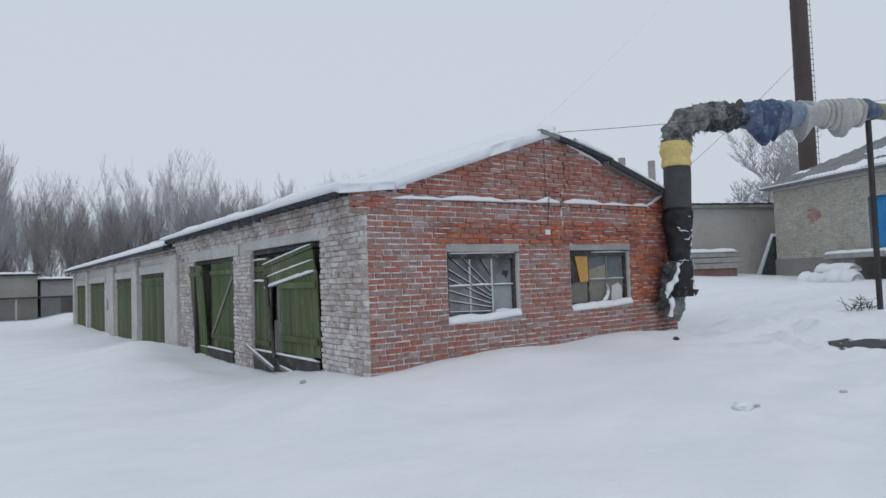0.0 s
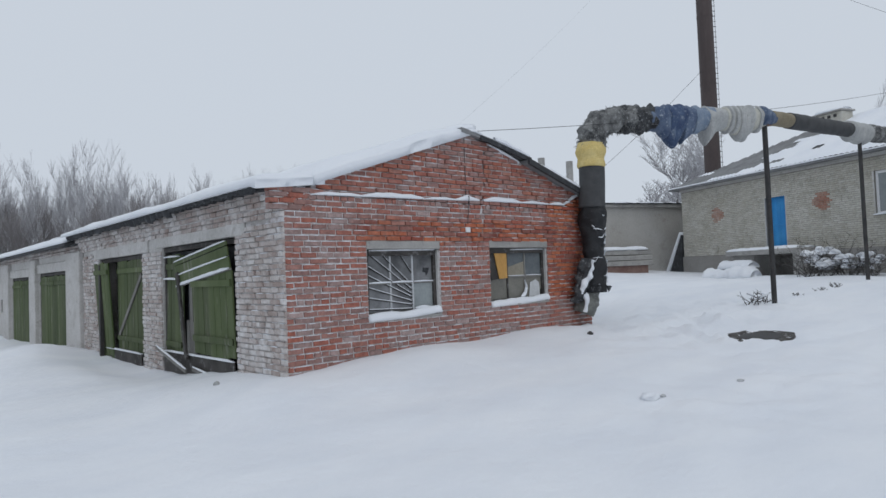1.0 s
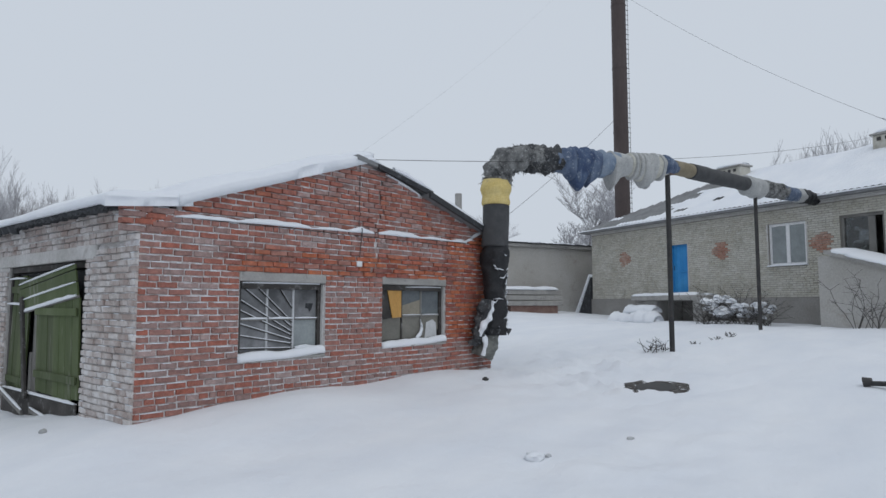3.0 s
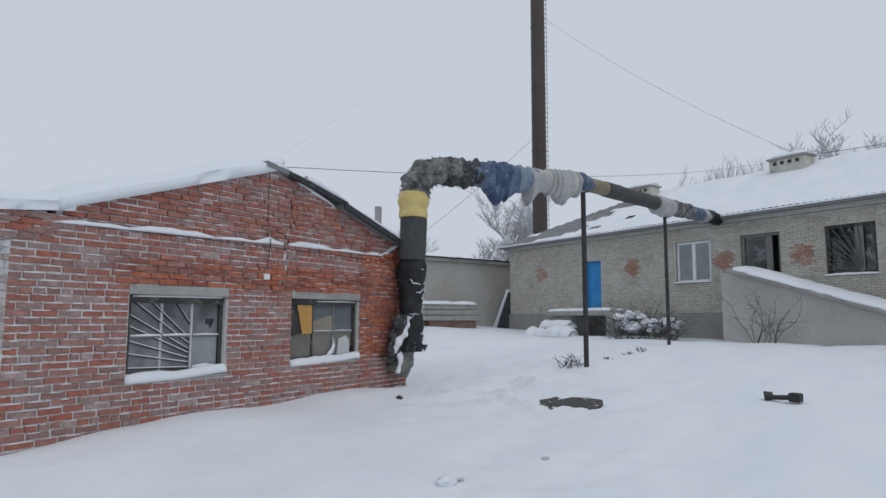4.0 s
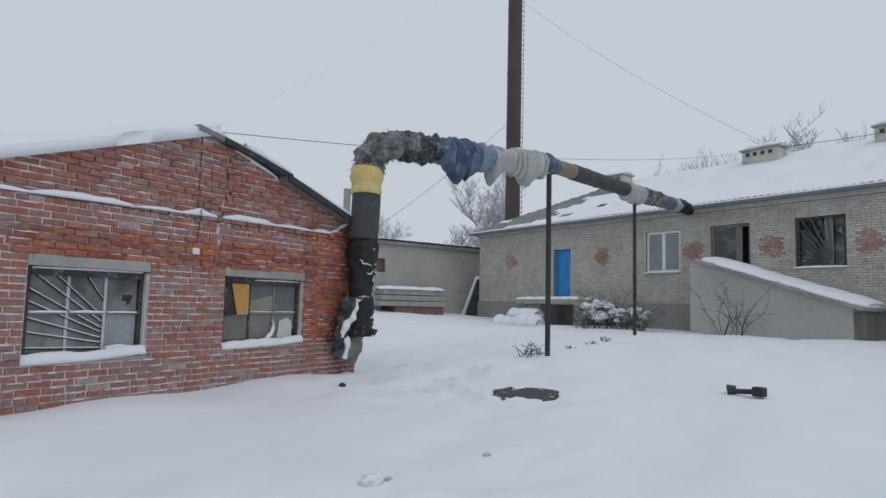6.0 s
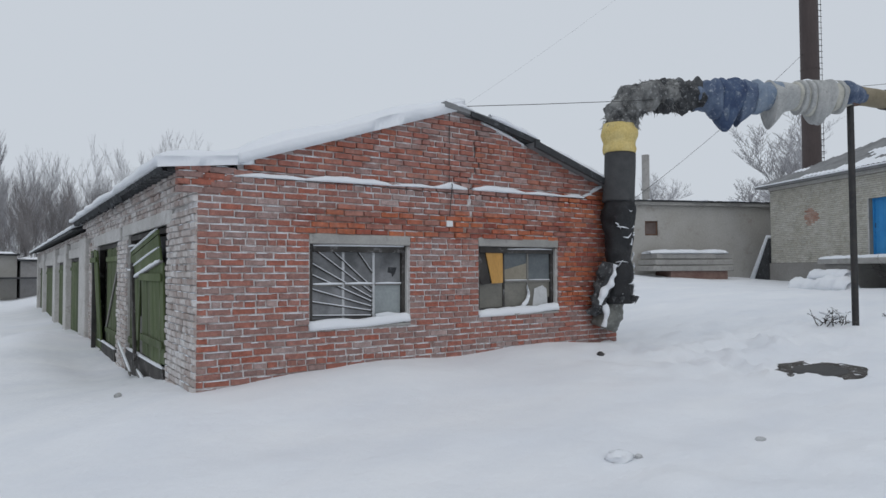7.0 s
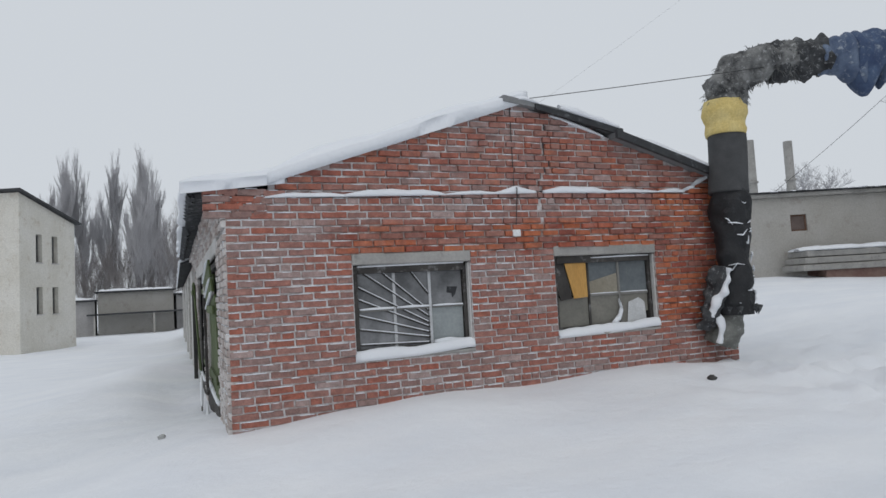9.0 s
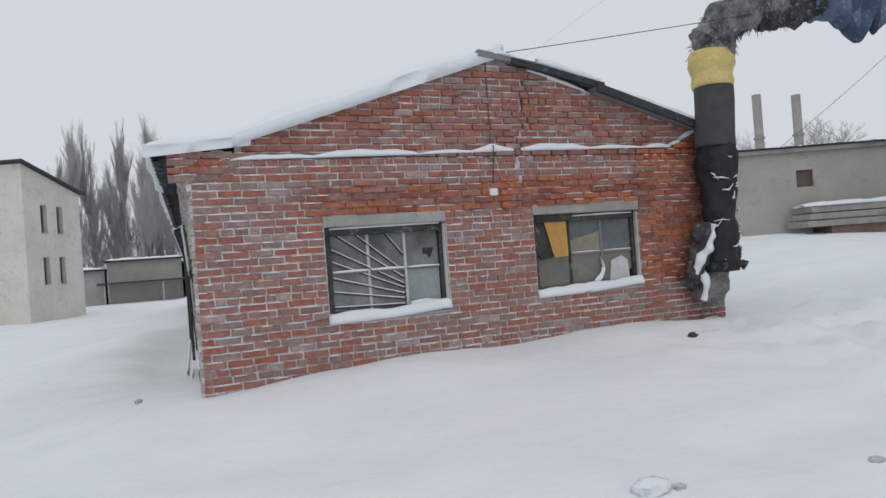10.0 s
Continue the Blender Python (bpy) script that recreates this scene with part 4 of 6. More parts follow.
for k, (a, b, t) in enumerate(GATES):
    gate = thing("gate", "green plank double gate with peeling paint, drifted with snow" if k else "sagging green plank gate, boards torn loose", "")
    gate.parent = garage
    c = (a + b) / 2
    bm = bmesh.new()
    bm_box(bm, (0.09, a + 0.002, -0.7), (0.20, a + 0.07, t - 0.002), 0.006)
    bm_box(bm, (0.09, b - 0.07, -0.7), (0.20, b - 0.002, t - 0.002), 0.006)
    bm_box(bm, (0.09, a + 0.07, t - 0.09), (0.20, b - 0.07, t - 0.002), 0.006)
    part("gate_frame", bm, DARKWOOD, gate, "black wooden gate frame")
    if k == 0:
        leaf(gate, a + 0.06, 3.02, 0.38, 1.72, pose(0.05, 0, 0.0, 0, -1.5, 0), 7, False)
        leaf(gate, 3.62, b - 0.08, 0.16, 1.98, pose(0.07, 0, 0, 0.8, 1.0, 0), 4, False)
        for y0, z0_, z1_ in ((3.04, 0.37, 0.90), (3.17, 0.36, 1.66), (3.30, 0.34, 0.92)):
            boxes("bare_board", [((0.075, y0, z0_), (0.10, y0 + 0.12, z1_))], GREYWOOD, gate, 0.004, "bare grey board where the paint is gone")
        # black sheet added behind the boards, in place of the interior's shade
        boxes("gate_shade_sheet", [((0.19, a + 0.08, -0.1), (0.21, b - 0.08, t - 0.1))], FELT_AND_SHADE, gate, label="black sheet standing in for the shade behind the torn boards")
        # the upper panel has slipped: its far end hangs lower and leans out
        g = thing("transom_panel", "", "")
        g.parent = gate
        g.matrix_basis = pose(-0.02, a + 0.05, 1.74, -6.5, -5, 0)
        for z, h in ((0.0, 0.17), (0.185, 0.14), (0.34, 0.06)):
            bm = bmesh.new()
            bm_box(bm, (0.0, 0.0, z), (0.026, 2.18 - 0.15 * z, z + h), 0.004)
            part("board", bm, GREEN, g)
        for z, e in ((-0.012, 2.16), (0.165, 2.0), (0.40, 2.1)):
            snow_strip("board_snow", [(0.0, 0.03, z), (0.0, e, z)], 0.028, 0.026 if z > 0 else 0.05, g, z + 4, (1, 0, 0))
        bm = bmesh.new()
        bm_box(bm, (0.0, 0.0, -0.03), (0.03, 2.2, 0.0), 0.004)
        part("rail", bm, GREYWOOD, g)
        bm = bmesh.new()
        bm_box(bm, (-0.02, -0.05, -0.74), (0.02, 0.05, 0.74), 0.006, pose(-0.03, 3.36, 1.00, -13, 0, 0))
        part("loose_board", bm, DARKWOOD, gate, "dark stile hanging askew")
        snow_strip("board_snow", [(0.04, 3.62, 1.60), (0.04, b - 0.1, 1.62)], 0.03, 0.03, gate, 8.1, (1, 0, 0))
        snow_strip("board_snow", [(0.05, 3.66, 2.0), (0.05, b - 0.1, 2.0)], 0.03, 0.03, gate, 8.6, (1, 0, 0))
        for (y0, z0_), (y1, z1_), o in (((4.5, 0.42), (3.0, 0.12), -0.07), ((2.9, 0.16), (1.7, 0.06), -0.05)):
            p_, q_ = Vector((o, y0, z0_)), Vector((o - 0.05, y1, z1_))
            d_ = q_ - p_
            bm = bmesh.new()
            bm_box(bm, (-0.012, 0, -0.035), (0.012, d_.length, 0.035), 0.005, Matrix.Translation(p_) @ d_.to_track_quat("Y", "Z").to_matrix().to_4x4())
            part("loose_board", bm, GREYWOOD, gate, "fallen snowy board at the foot")
            snow_strip("board_snow", [p_ + Vector((0, 0, 0.03)), q_ + Vector((0, 0, 0.03))], 0.02, 0.022, gate, y0, (1, 0, 0))
    elif k == 1:
        leaf(gate, a + 0.08, c + 0.3, 0.18, t - 0.10, pose(0.10, 0, 0), 8, True)
        leaf(gate, c + 0.34, b - 0.08, -0.3, t - 0.10, pose(0.02, 0, 0, 0, -3, 0), 6, False)
        bm = bmesh.new()
        bm_box(bm, (-0.10, c + 0.9, -0.5), (-0.02, c + 1.0, 2.0), 0.008)
        part("gate_post", bm, STEEL, gate, "black post before the gate")
    else:
        leaf(gate, a + 0.08, c - 0.01, -0.55, t - 0.10, pose(0.08, 0, 0), 6, False)
        leaf(gate, c + 0.01, b - 0.08, -0.55, t - 0.10, pose(0.08, 0, 0), 6, False)
    bm = bmesh.new()
    bm_box(bm, (0.02, a + 0.08, -0.6), (0.048, b - 0.08, (0.35, 0.20)[k] if k < 2 else -0.3), 0.006)
    part("kick_board", bm, DARKWOOD, gate, "black boards along the foot of the gate")
    if k < 2:
        snow_strip("board_snow", [(0.035, a + 0.1, (0.35, 0.20)[k]), (0.035, b - 0.1, (0.35, 0.20)[k])], 0.03, 0.03, gate, k + 2.2, (1, 0, 0))

# ---- the heating pipe in its rags ----


def limb(verts, faces, p, q, r1, r2, seg=4):
    d = (q - p).normalized()
    s = d.cross(Vector((0.31, 0.93, 0.2))).normalized()
    u = s.cross(d)
    k = len(verts)
    for c, r in ((p, r1), (q, r2)):
        for i in range(seg):
            a = math.tau * i / seg
            verts.append(tuple(c + (s * math.cos(a) + u * math.sin(a)) * r))
    faces.extend([(k + i, k + (i + 1) % seg, k + seg + (i + 1) % seg, k + seg + i) for i in range(seg)])


def smooth_path(pts, n=14):
    """A curve through the points."""
    pts = [Vector(p) for p in pts]
    out = []
    ext = [2 * pts[0] - pts[1], *pts, 2 * pts[-1] - pts[-2]]
    for a, b, c, d in zip(ext, ext[1:], ext[2:], ext[3:]):
        for i in range(n):
            t = i / n
            out.append(0.5 * (2 * b + (c - a) * t + (2 * a - 5 * b + 4 * c - d) * t * t + (3 * b - a - 3 * c + d) * t ** 3))
    out.append(pts[-1])
    return out


def wrap(name, pts, radius, material, parent, label="", lump=0.03, rate=4.0, seed=0.0, sag=None, seg=28, fine=0.0, raw=False):
    """A wrapped length of pipe: rings along a curve, their radius given along it, with folds and lumps."""
    path = pts if raw else smooth_path(pts)
    verts, faces = [], []
    n = len(path)
    for i, p in enumerate(path):
        d = (path[min(i + 1, n - 1)] - path[max(i - 1, 0)]).normalized()
        side = d.cross(Vector((0.03, 0.99, 0.1)) if abs(d.y) < 0.8 else Vector((1, 0, 0))).normalized()
        up = side.cross(d).normalized()
        f = i / (n - 1)
        r0 = radius(f)
        for k in range(seg):
            a = math.tau * k / seg
            o = side * math.cos(a) + up * math.sin(a)
            q = p + o * r0
            r = r0 + lump * noise.noise(q * rate + Vector((seed, 0, 0))) + fine * noise.noise(q * 17 + Vector((0, seed, 0)))
            v = p + o * r
            if sag:
                low = max(0.0, -o.z)
                v.z -= low * sag(f)
            verts.append(tuple(v))
        if i:
            b = (i - 1) * seg
            faces += [(b + k, b + (k + 1) % seg, b + seg + (k + 1) % seg, b + seg + k) for k in range(seg)]
    faces += [tuple(range(seg))[::-1], tuple(range((n - 1) * seg, n * seg))]
    ob = pydata(name, verts, faces, material, parent, smooth=True)
    return tagged(ob, label)


PX, PY = 6.56, -0.30
pipe = thing("heating_pipe", "overground heating pipe wrapped in black felt, foam and rags", "pipe")
V = lambda z, dx=0.0: (PX + dx + 0.036 * (z - 1.75), PY, z)
wrap("plastic_sheet", [(PX - 0.16, PY + 0.20, 0.66), (PX - 0.12, PY + 0.16, 0.80), (PX - 0.08, PY + 0.10, 0.96), V(1.12, -0.04)], lambda f: 0.20 - 0.03 * f, FOOTWRAP, pipe, "crumpled grey sheet round the pipe where it enters the wall", 0.10, 4.5, 3.0, fine=0.025)
wrap("black_wrap", [V(1.06, 0.02), V(1.5), V(2.1, 0.01), V(2.78, 0.0)], lambda f: 0.236 + 0.02 * math.sin(9 * f), BLACKWRAP, pipe, "crumpled black bitumen wrapping streaked with snow", 0.055, 5.0, 1.0, fine=0.018)
wrap("felt_wrap", [V(2.70), V(3.1, 0.01), V(3.62, 0.02)], lambda f: 0.258 - 0.01 * f, FELTGREY, pipe, "smooth charcoal felt sheet round the pipe", 0.012, 3.0, 2.0)
wrap("foam_band", [V(3.50, 0.0), V(3.7, 0.0), V(3.97, 0.0)], lambda f: 0.262 + 0.022 * f + 0.012 * math.sin(11 * f), FOAM, pipe, "yellow foam band", 0.03, 4.0, 5.0, fine=0.01)
E1 = Vector((10.61, -2.13, 4.68))
H0 = Vector((7.25, -0.66, 4.47))
el = [V(3.88), V(4.12, 0.03), Vector((6.86, -0.46, 4.40)), H0, H0.lerp(E1, 0.06)]
wrap("elbow_wadding", el, lambda f: 0.265 - 0.02 * f, WADDING, pipe, "frosted grey wadding round the bend", 0.10, 4.6, 7.0, fine=0.035)
run = lambda a, b: [H0.lerp(E1, a + (b - a) * k / 3) for k in range(4)]
wrap("dark_rag", run(-0.02, 0.18), lambda f: 0.235 + 0.025 * math.sin(14 * f), DARKRAG, pipe, "dark frayed rag tied round the pipe", 0.10, 6.0, 8.0, fine=0.04)
wrap("blue_cloth", run(0.155, 0.30), lambda f: 0.21 + 0.06 * f + 0.015 * math.sin(20 * f), BLUEWRAP, pipe, "frosted blue cloth", 0.05, 6.0, 10.0, lambda f: 0.22 * f ** 2)
wrap("blue_cloth", run(0.275, 0.39), lambda f: 0.25 + 0.03 * math.sin(math.pi * f), BLUEDEEP, pipe, "sagging bundle of dark blue cloth", 0.05, 6.0, 11.0, lambda f: 0.34 * math.sin(math.pi * min(1, 0.25 + f * 0.75)) ** 1.5)
wrap("blue_cloth", run(0.375, 0.47), lambda f: 0.20 + 0.05 * math.sin(math.pi * f), BLUEWRAP, pipe, "sagging frosted blue cloth", 0.05, 6.0, 12.0, lambda f: 0.36 * (1 - f) ** 1.2)
wrap("blue_cloth", run(0.455, 0.59), lambda f: 0.225 + 0.02 * math.sin(9 * f), BLUEGREY, pipe, "pale frosted blue cloth", 0.04, 6.0, 16.0, lambda f: 0.10 * (1 - f))
wrap("grey_cloth", run(0.545, 0.69), lambda f: 0.235 - 0.03 * f, PALEWRAP, pipe, "pale blue-grey cloth with a hanging fold", 0.04, 5.0, 13.0, lambda f: 0.34 * (1 - f) ** 1.5)
wrap("cream_cloth", run(0.68, 0.79), lambda f: 0.205 + 0.02 * math.sin(20 * f), CREAMWRAP, pipe, "cream cloth bound in rings", 0.035, 5.0, 14.0, lambda f: 0.05 + 0.22 * f ** 2)
wrap("cream_cloth", run(0.77, 0.88), lambda f: 0.235 + 0.02 * math.sin(17 * f), PALEWRAP, pipe, "bulging pale cloth", 0.04, 5.0, 15.0, lambda f: 0.30 * math.sin(math.pi * (0.3 + 0.7 * f)))
wrap("cream_cloth", run(0.87, 0.99), lambda f: 0.225 - 0.03 * f, CREAMWRAP, pipe, "cream cloth next to the post", 0.04, 5.0, 17.0, lambda f: 0.12 * (1 - f))
for f, sd in ((0.70, 1), (0.74, 2), (0.81, 3), (0.91, 4)):
    wrap("binding", run(f, f + 0.018), lambda q: 0.245, PALEWRAP, pipe, "tight binding", 0.02, 6.0, 20.0 + sd, lambda q: 0.10)
E2, E3 = Vector((15.97, -2.59, 4.93)), Vector((21.45, -3.07, 5.22))
run2 = lambda p, q, a, b: [p.lerp(q, a + (b - a) * k / 3) for k in range(4)]
wrap("blue_rag", run2(E1, E2, -0.05, 0.05), lambda f: 0.22 - 0.06 * f, BLUEWRAP, pipe, "blue rag over the post head", 0.03, 6, 30.0)
wrap("tan_tape", run2(E1, E2, 0.04, 0.22), lambda f: 0.165, BROWNWRAP, pipe, "tan tape", 0.008, 4, 31.0)
wrap("felt_wrap", run2(E1, E2, 0.21, 0.86), lambda f: 0.185, FELTGREY, pipe, "charcoal felt over the thin run", 0.012, 3, 32.0)
wrap("cream_cloth", run2(E1, E2, 0.85, 1.06), lambda f: 0.23, PALEWRAP, pipe, "pale cloth over the second post", 0.04, 5, 33.0, lambda f: 0.10)
wrap("wadding", run2(E2, E3, 0.05, 0.42), lambda f: 0.22, WADDING, pipe, "frosted grey rags", 0.06, 5, 34.0, fine=0.02)
wrap("blue_rag", run2(E2, E3, 0.40, 0.62), lambda f: 0.215, BLUEWRAP, pipe, "frosted blue rag", 0.04, 5, 35.0)
wrap("grey_cloth", run2(E2, E3, 0.60, 0.74), lambda f: 0.22, PALEWRAP, pipe, "pale rag", 0.04, 5, 36.0)
wrap("dark_rag", run2(E2, E3, 0.72, 1.03), lambda f: 0.22 - 0.03 * f, BLACKWRAP, pipe, "dark frayed rag at the wall", 0.06, 6, 37.0, fine=0.02)
for a, b, r, up_, sd in ((0.24, 0.36, 0.12, 0.18, 2), (0.40, 0.47, 0.10, 0.16, 5), (0.72, 0.82, 0.11, 0.15, 3), (0.88, 0.95, 0.10, 0.15, 4)):
    line = [H0.lerp(E1, a + (b - a) * k / 3) + Vector((0, 0, up_)) for k in range(4)]
    wrap("snow_cap", line, lambda f, r=r: r * (0.45 + 0.55 * math.sin(math.pi * (0.1 + 0.8 * f))), SNOW, pipe, "snow lying on the rags", 0.05, 5.0, 50.0 + sd)
# loose fibres of the wadding round the bend
r9 = random.Random(29)
bend = smooth_path(el)
fv, ff = [], []
for _ in range(650):
    k = r9.randrange(2, len(bend) - 1)
    d = (bend[k] - bend[k - 1]).normalized()
    o = Vector((r9.gauss(0, 1), r9.gauss(0, 1), r9.gauss(0, 1)))
    o = (o - d * o.dot(d)).normalized()
    p = bend[k] + o * 0.24
    q = p + o * r9.uniform(0.01, 0.05) + Vector((r9.uniform(-0.06, 0.06), r9.uniform(-0.06, 0.06), r9.uniform(-0.09, 0.02)))
    m_ = p.lerp(q, 0.5) + Vector((0, 0, 0.02))
    limb(fv, ff, p, m_, 0.007, 0.006, 3)
    limb(fv, ff, m_, q, 0.006, 0.002, 3)
tagged(pydata("wadding_fringe", fv, ff, WADDING, pipe), "rimed fibres standing off the wadding", kind="stuff")
# snow caught on the crumpled wrap
r2 = random.Random(5)
for _ in range(26):
    a0, z = r2.uniform(3.3, 5.9), r2.uniform(1.15, 2.65)
    l = r2.uniform(0.12, 0.42)
    q = [(PX + 0.25 * math.cos(a0 + l * k), PY + 0.25 * math.sin(a0 + l * k), z + 0.05 * k * r2.uniform(-1, 1)) for k in range(3)]
    snow_strip("snow_streak", q, 0.022, r2.uniform(0.012, 0.030), pipe, z * 7, (math.cos(a0), math.sin(a0), 0), 0.3)
wrap("dark_rag", [(PX - 0.40, PY + 0.16, 0.88), (PX - 0.37, PY + 0.10, 1.10), (PX - 0.28, PY + 0.03, 1.36), (PX - 0.20, PY, 1.70)], lambda f: 0.09 + 0.06 * f, DARKRAG, pipe, "dark torn rags hanging beside the pipe", 0.10, 7.0, 73.0, fine=0.04)
wrap("snow_streak", [(PX - 0.44, PY + 0.04, 1.06), (PX - 0.39, PY - 0.04, 1.26), (PX - 0.30, PY - 0.11, 1.40), (PX - 0.23, PY - 0.15, 1.68)], lambda f: 0.046 * (0.5 + 0.5 * math.sin(math.pi * (0.1 + 0.8 * f))), SNOW, pipe, "snow caked on the ragged foot", 0.06, 8.0, 71.0, seg=16)
wrap("snow_streak", [(PX - 0.36, PY + 0.02, 0.70), (PX - 0.34, PY - 0.02, 0.86), (PX - 0.33, PY - 0.02, 1.02), (PX - 0.35, PY, 1.14)], lambda f: 0.045 * (0.4 + 0.6 * math.sin(math.pi * (0.1 + 0.8 * f))), SNOW, pipe, "snow caked on the ragged foot", 0.05, 8.0, 75.0, seg=14)
# frayed ends of the wrappings
r8 = random.Random(23)
ends_ = [(PX + 0.25 * math.cos(a_), PY + 0.25 * math.sin(a_), 1.12, 0.10) for a_ in (3.6, 4.0, 4.5, 5.0, 5.4, 5.8, 6.1)]
for f in (-0.06, -0.02, 0.02, 0.06, 0.10, 0.14):
    q = H0.lerp(E1, f)
    ends_.append((q.x, q.y - 0.10, q.z - 0.20, 0.16))
for x, y, z, l in ends_:
    for _ in range(2):
        p = Vector((x + r8.uniform(-0.04, 0.04), y + r8.uniform(-0.03, 0.03), z + 0.05))
        l_ = l * r8.uniform(0.6, 1.3)
        wrap("frayed_end", [p, p + Vector((r8.uniform(-0.02, 0.02), r8.uniform(-0.02, 0.02), -l_ * 0.4)), p + Vector((r8.uniform(-0.04, 0.04), r8.uniform(-0.03, 0.03), -l_))], lambda f: 0.035 * (1.05 - f), DARKRAG, pipe, "", 0.012, 12.0, z + x, seg=7)

for (x, y), top, rad, nm in (((10.60, -2.12), 4.50, 0.055, "first"), ((15.97, -2.57), 4.75, 0.05, "second")):
    post = thing("pipe_post", "black steel post carrying the heating pipe, standing in snow", "post", pose(x, y, 0), "posts under the heating pipe")
    gz = ground_z(x, y)
    bm = bmesh.new()
    bm_tube(bm, (0, 0, gz - 0.3), (0.0, 0, top), rad, seg=14)
    part("shaft", bm, STEEL, post)
    bm = bmesh.new()
    bm_box(bm, (-0.16, -0.10, top - 0.012), (0.16, 0.10, top + 0.012), 0.004)
    bm_tube(bm, (0.14, 0, top), (0.14, 0, top + 0.30 if nm == "first" else top + 0.1), 0.02, seg=8)
    part("saddle", bm, RUST, post, "rusty bracket under the pipe")

# ---- the silicate-brick office building ----
FM = pose(26.1, 7.3, 0, 0, 0, math.degrees(math.atan2(-0.9165, -0.40)))
office = thing("office_building", "single-storey grey silicate-brick building with snowy hipped roof", "building", FM)
S0, S1, EAVE, DEEP = -0.45, 30.0, 5.22, 10.4
OW = [(9.47, 10.93, 3.02, 4.54), (12.12, 13.51, 2.95, 4.55), (14.93, 16.36, 3.02, 4.55), (17.51, 18.94, 3.02, 4.53), (19.85, 21.25, 2.0, 4.52), (22.4, 23.9, 3.02, 4.53), (25.2, 26.7, 3.02, 4.53)]
ODOOR = (4.68, 5.68, 2.02, 4.17)
oholes = OW + [ODOOR]
bm = bmesh.new()
wall_cells(bm, S0, S1, 1.88, EAVE, 0.014, 0.40, oholes)
bm_box(bm, (S0, 0.402, 1.88), (S0 + 0.4, DEEP, EAVE))
bm_box(bm, (S1 - 0.4, 0.402, 1.88), (S1, DEEP, EAVE))
bm_box(bm, (S0 + 0.4, DEEP - 0.4, 1.88), (S1 - 0.4, DEEP, EAVE))
bm_box(bm, (S0 + 0.4, 3.0, 1.88), (S1 - 0.4, 3.1, EAVE))
ow = part("office_wall", bm, surface("pale_mortar", (0.26, 0.25, 0.225), (0.34, 0.33, 0.295), 0.9, 2, 40, 0.3, 0.01), office, "grey silicate brick wall")
rng = random.Random(17)
DEC = [1.90, 7.36, 11.50, 14.22, 16.93, 19.42, 21.9]
dz = 3.70
cells = []
for s in DEC:
    for k in range(-4, 5):
        wd = (0.37, 0.37, 0.25, 0.25, 0.13)[abs(k)] if abs(k) != 2 else 0.25
        cells.append((s - wd, s + wd, dz + k * 0.077 - 0.0385, dz + k * 0.077 + 0.0385))
grey, red = [], []
for a, b, lo, hi in lay(S0, S1, 1.89, EAVE - 0.16, oholes, rng=rng):
    c, z = (a + b) / 2, (lo + hi) / 2
    hit_ = [q for q in cells if q[0] < b - 0.03 and q[1] > a + 0.03 and q[2] < z < q[3]]
    (red if hit_ and abs(c - (hit_[0][0] + hit_[0][1]) / 2) < (hit_[0][1] - hit_[0][0]) / 2 + 0.03 else grey).append((a, b, lo, hi))
place_bricks(grey, lambda x, z: 0.0, 0.06, ow, I4, SILICATE, SILICATE, lambda x, z: False, rng)
place_bricks(red, lambda x, z: -0.012, 0.06, ow, I4, REDORN, REDORN, lambda x, z: False, rng, name="ornament_brick", uneven=0.004)
# cornice courses under the eave
for k in range(2):
    boxes("cornice", [((S0, -0.06 - 0.06 * k, EAVE - 0.16 + 0.078 * k), (S1, 0.013, EAVE - 0.09 + 0.078 * k))], PLASTER, office, 0.006)
boxes("plinth", [((S0 - 0.05, -0.06, 0.2), (S1 + 0.05, DEEP, 1.88))], PLINTH, office, 0.02, "dark rendered plinth")
# hipped roof of corrugated sheets
RH, RY = 7.82, 5.2
ov = 0.42
bm = bmesh.new()
pts = [(S0 - ov, -ov, EAVE + 0.02), (S1 + ov, -ov, EAVE + 0.02), (S1 + ov, DEEP + ov, EAVE + 0.02), (S0 - ov, DEEP + ov, EAVE + 0.02), (S0 + 3.9, RY, RH), (S1 - 3.9, RY, RH)]
vs = [bm.verts.new(p) for p in pts]
vb = [bm.verts.new((p[0], p[1], p[2] - 0.07)) for p in pts[:4]]
for f in ((0, 1, 5, 4), (1, 2, 5), (2, 3, 4, 5), (3, 0, 4)):
    bm.faces.new([vs[k] for k in f])
bm.faces.new(vb[::-1])
for k in range(4):
    bm.faces.new((vs[k], vb[k], vb[(k + 1) % 4], vs[(k + 1) % 4]))
part("roof", bm, SLATE, office, "weathered slate hipped roof")


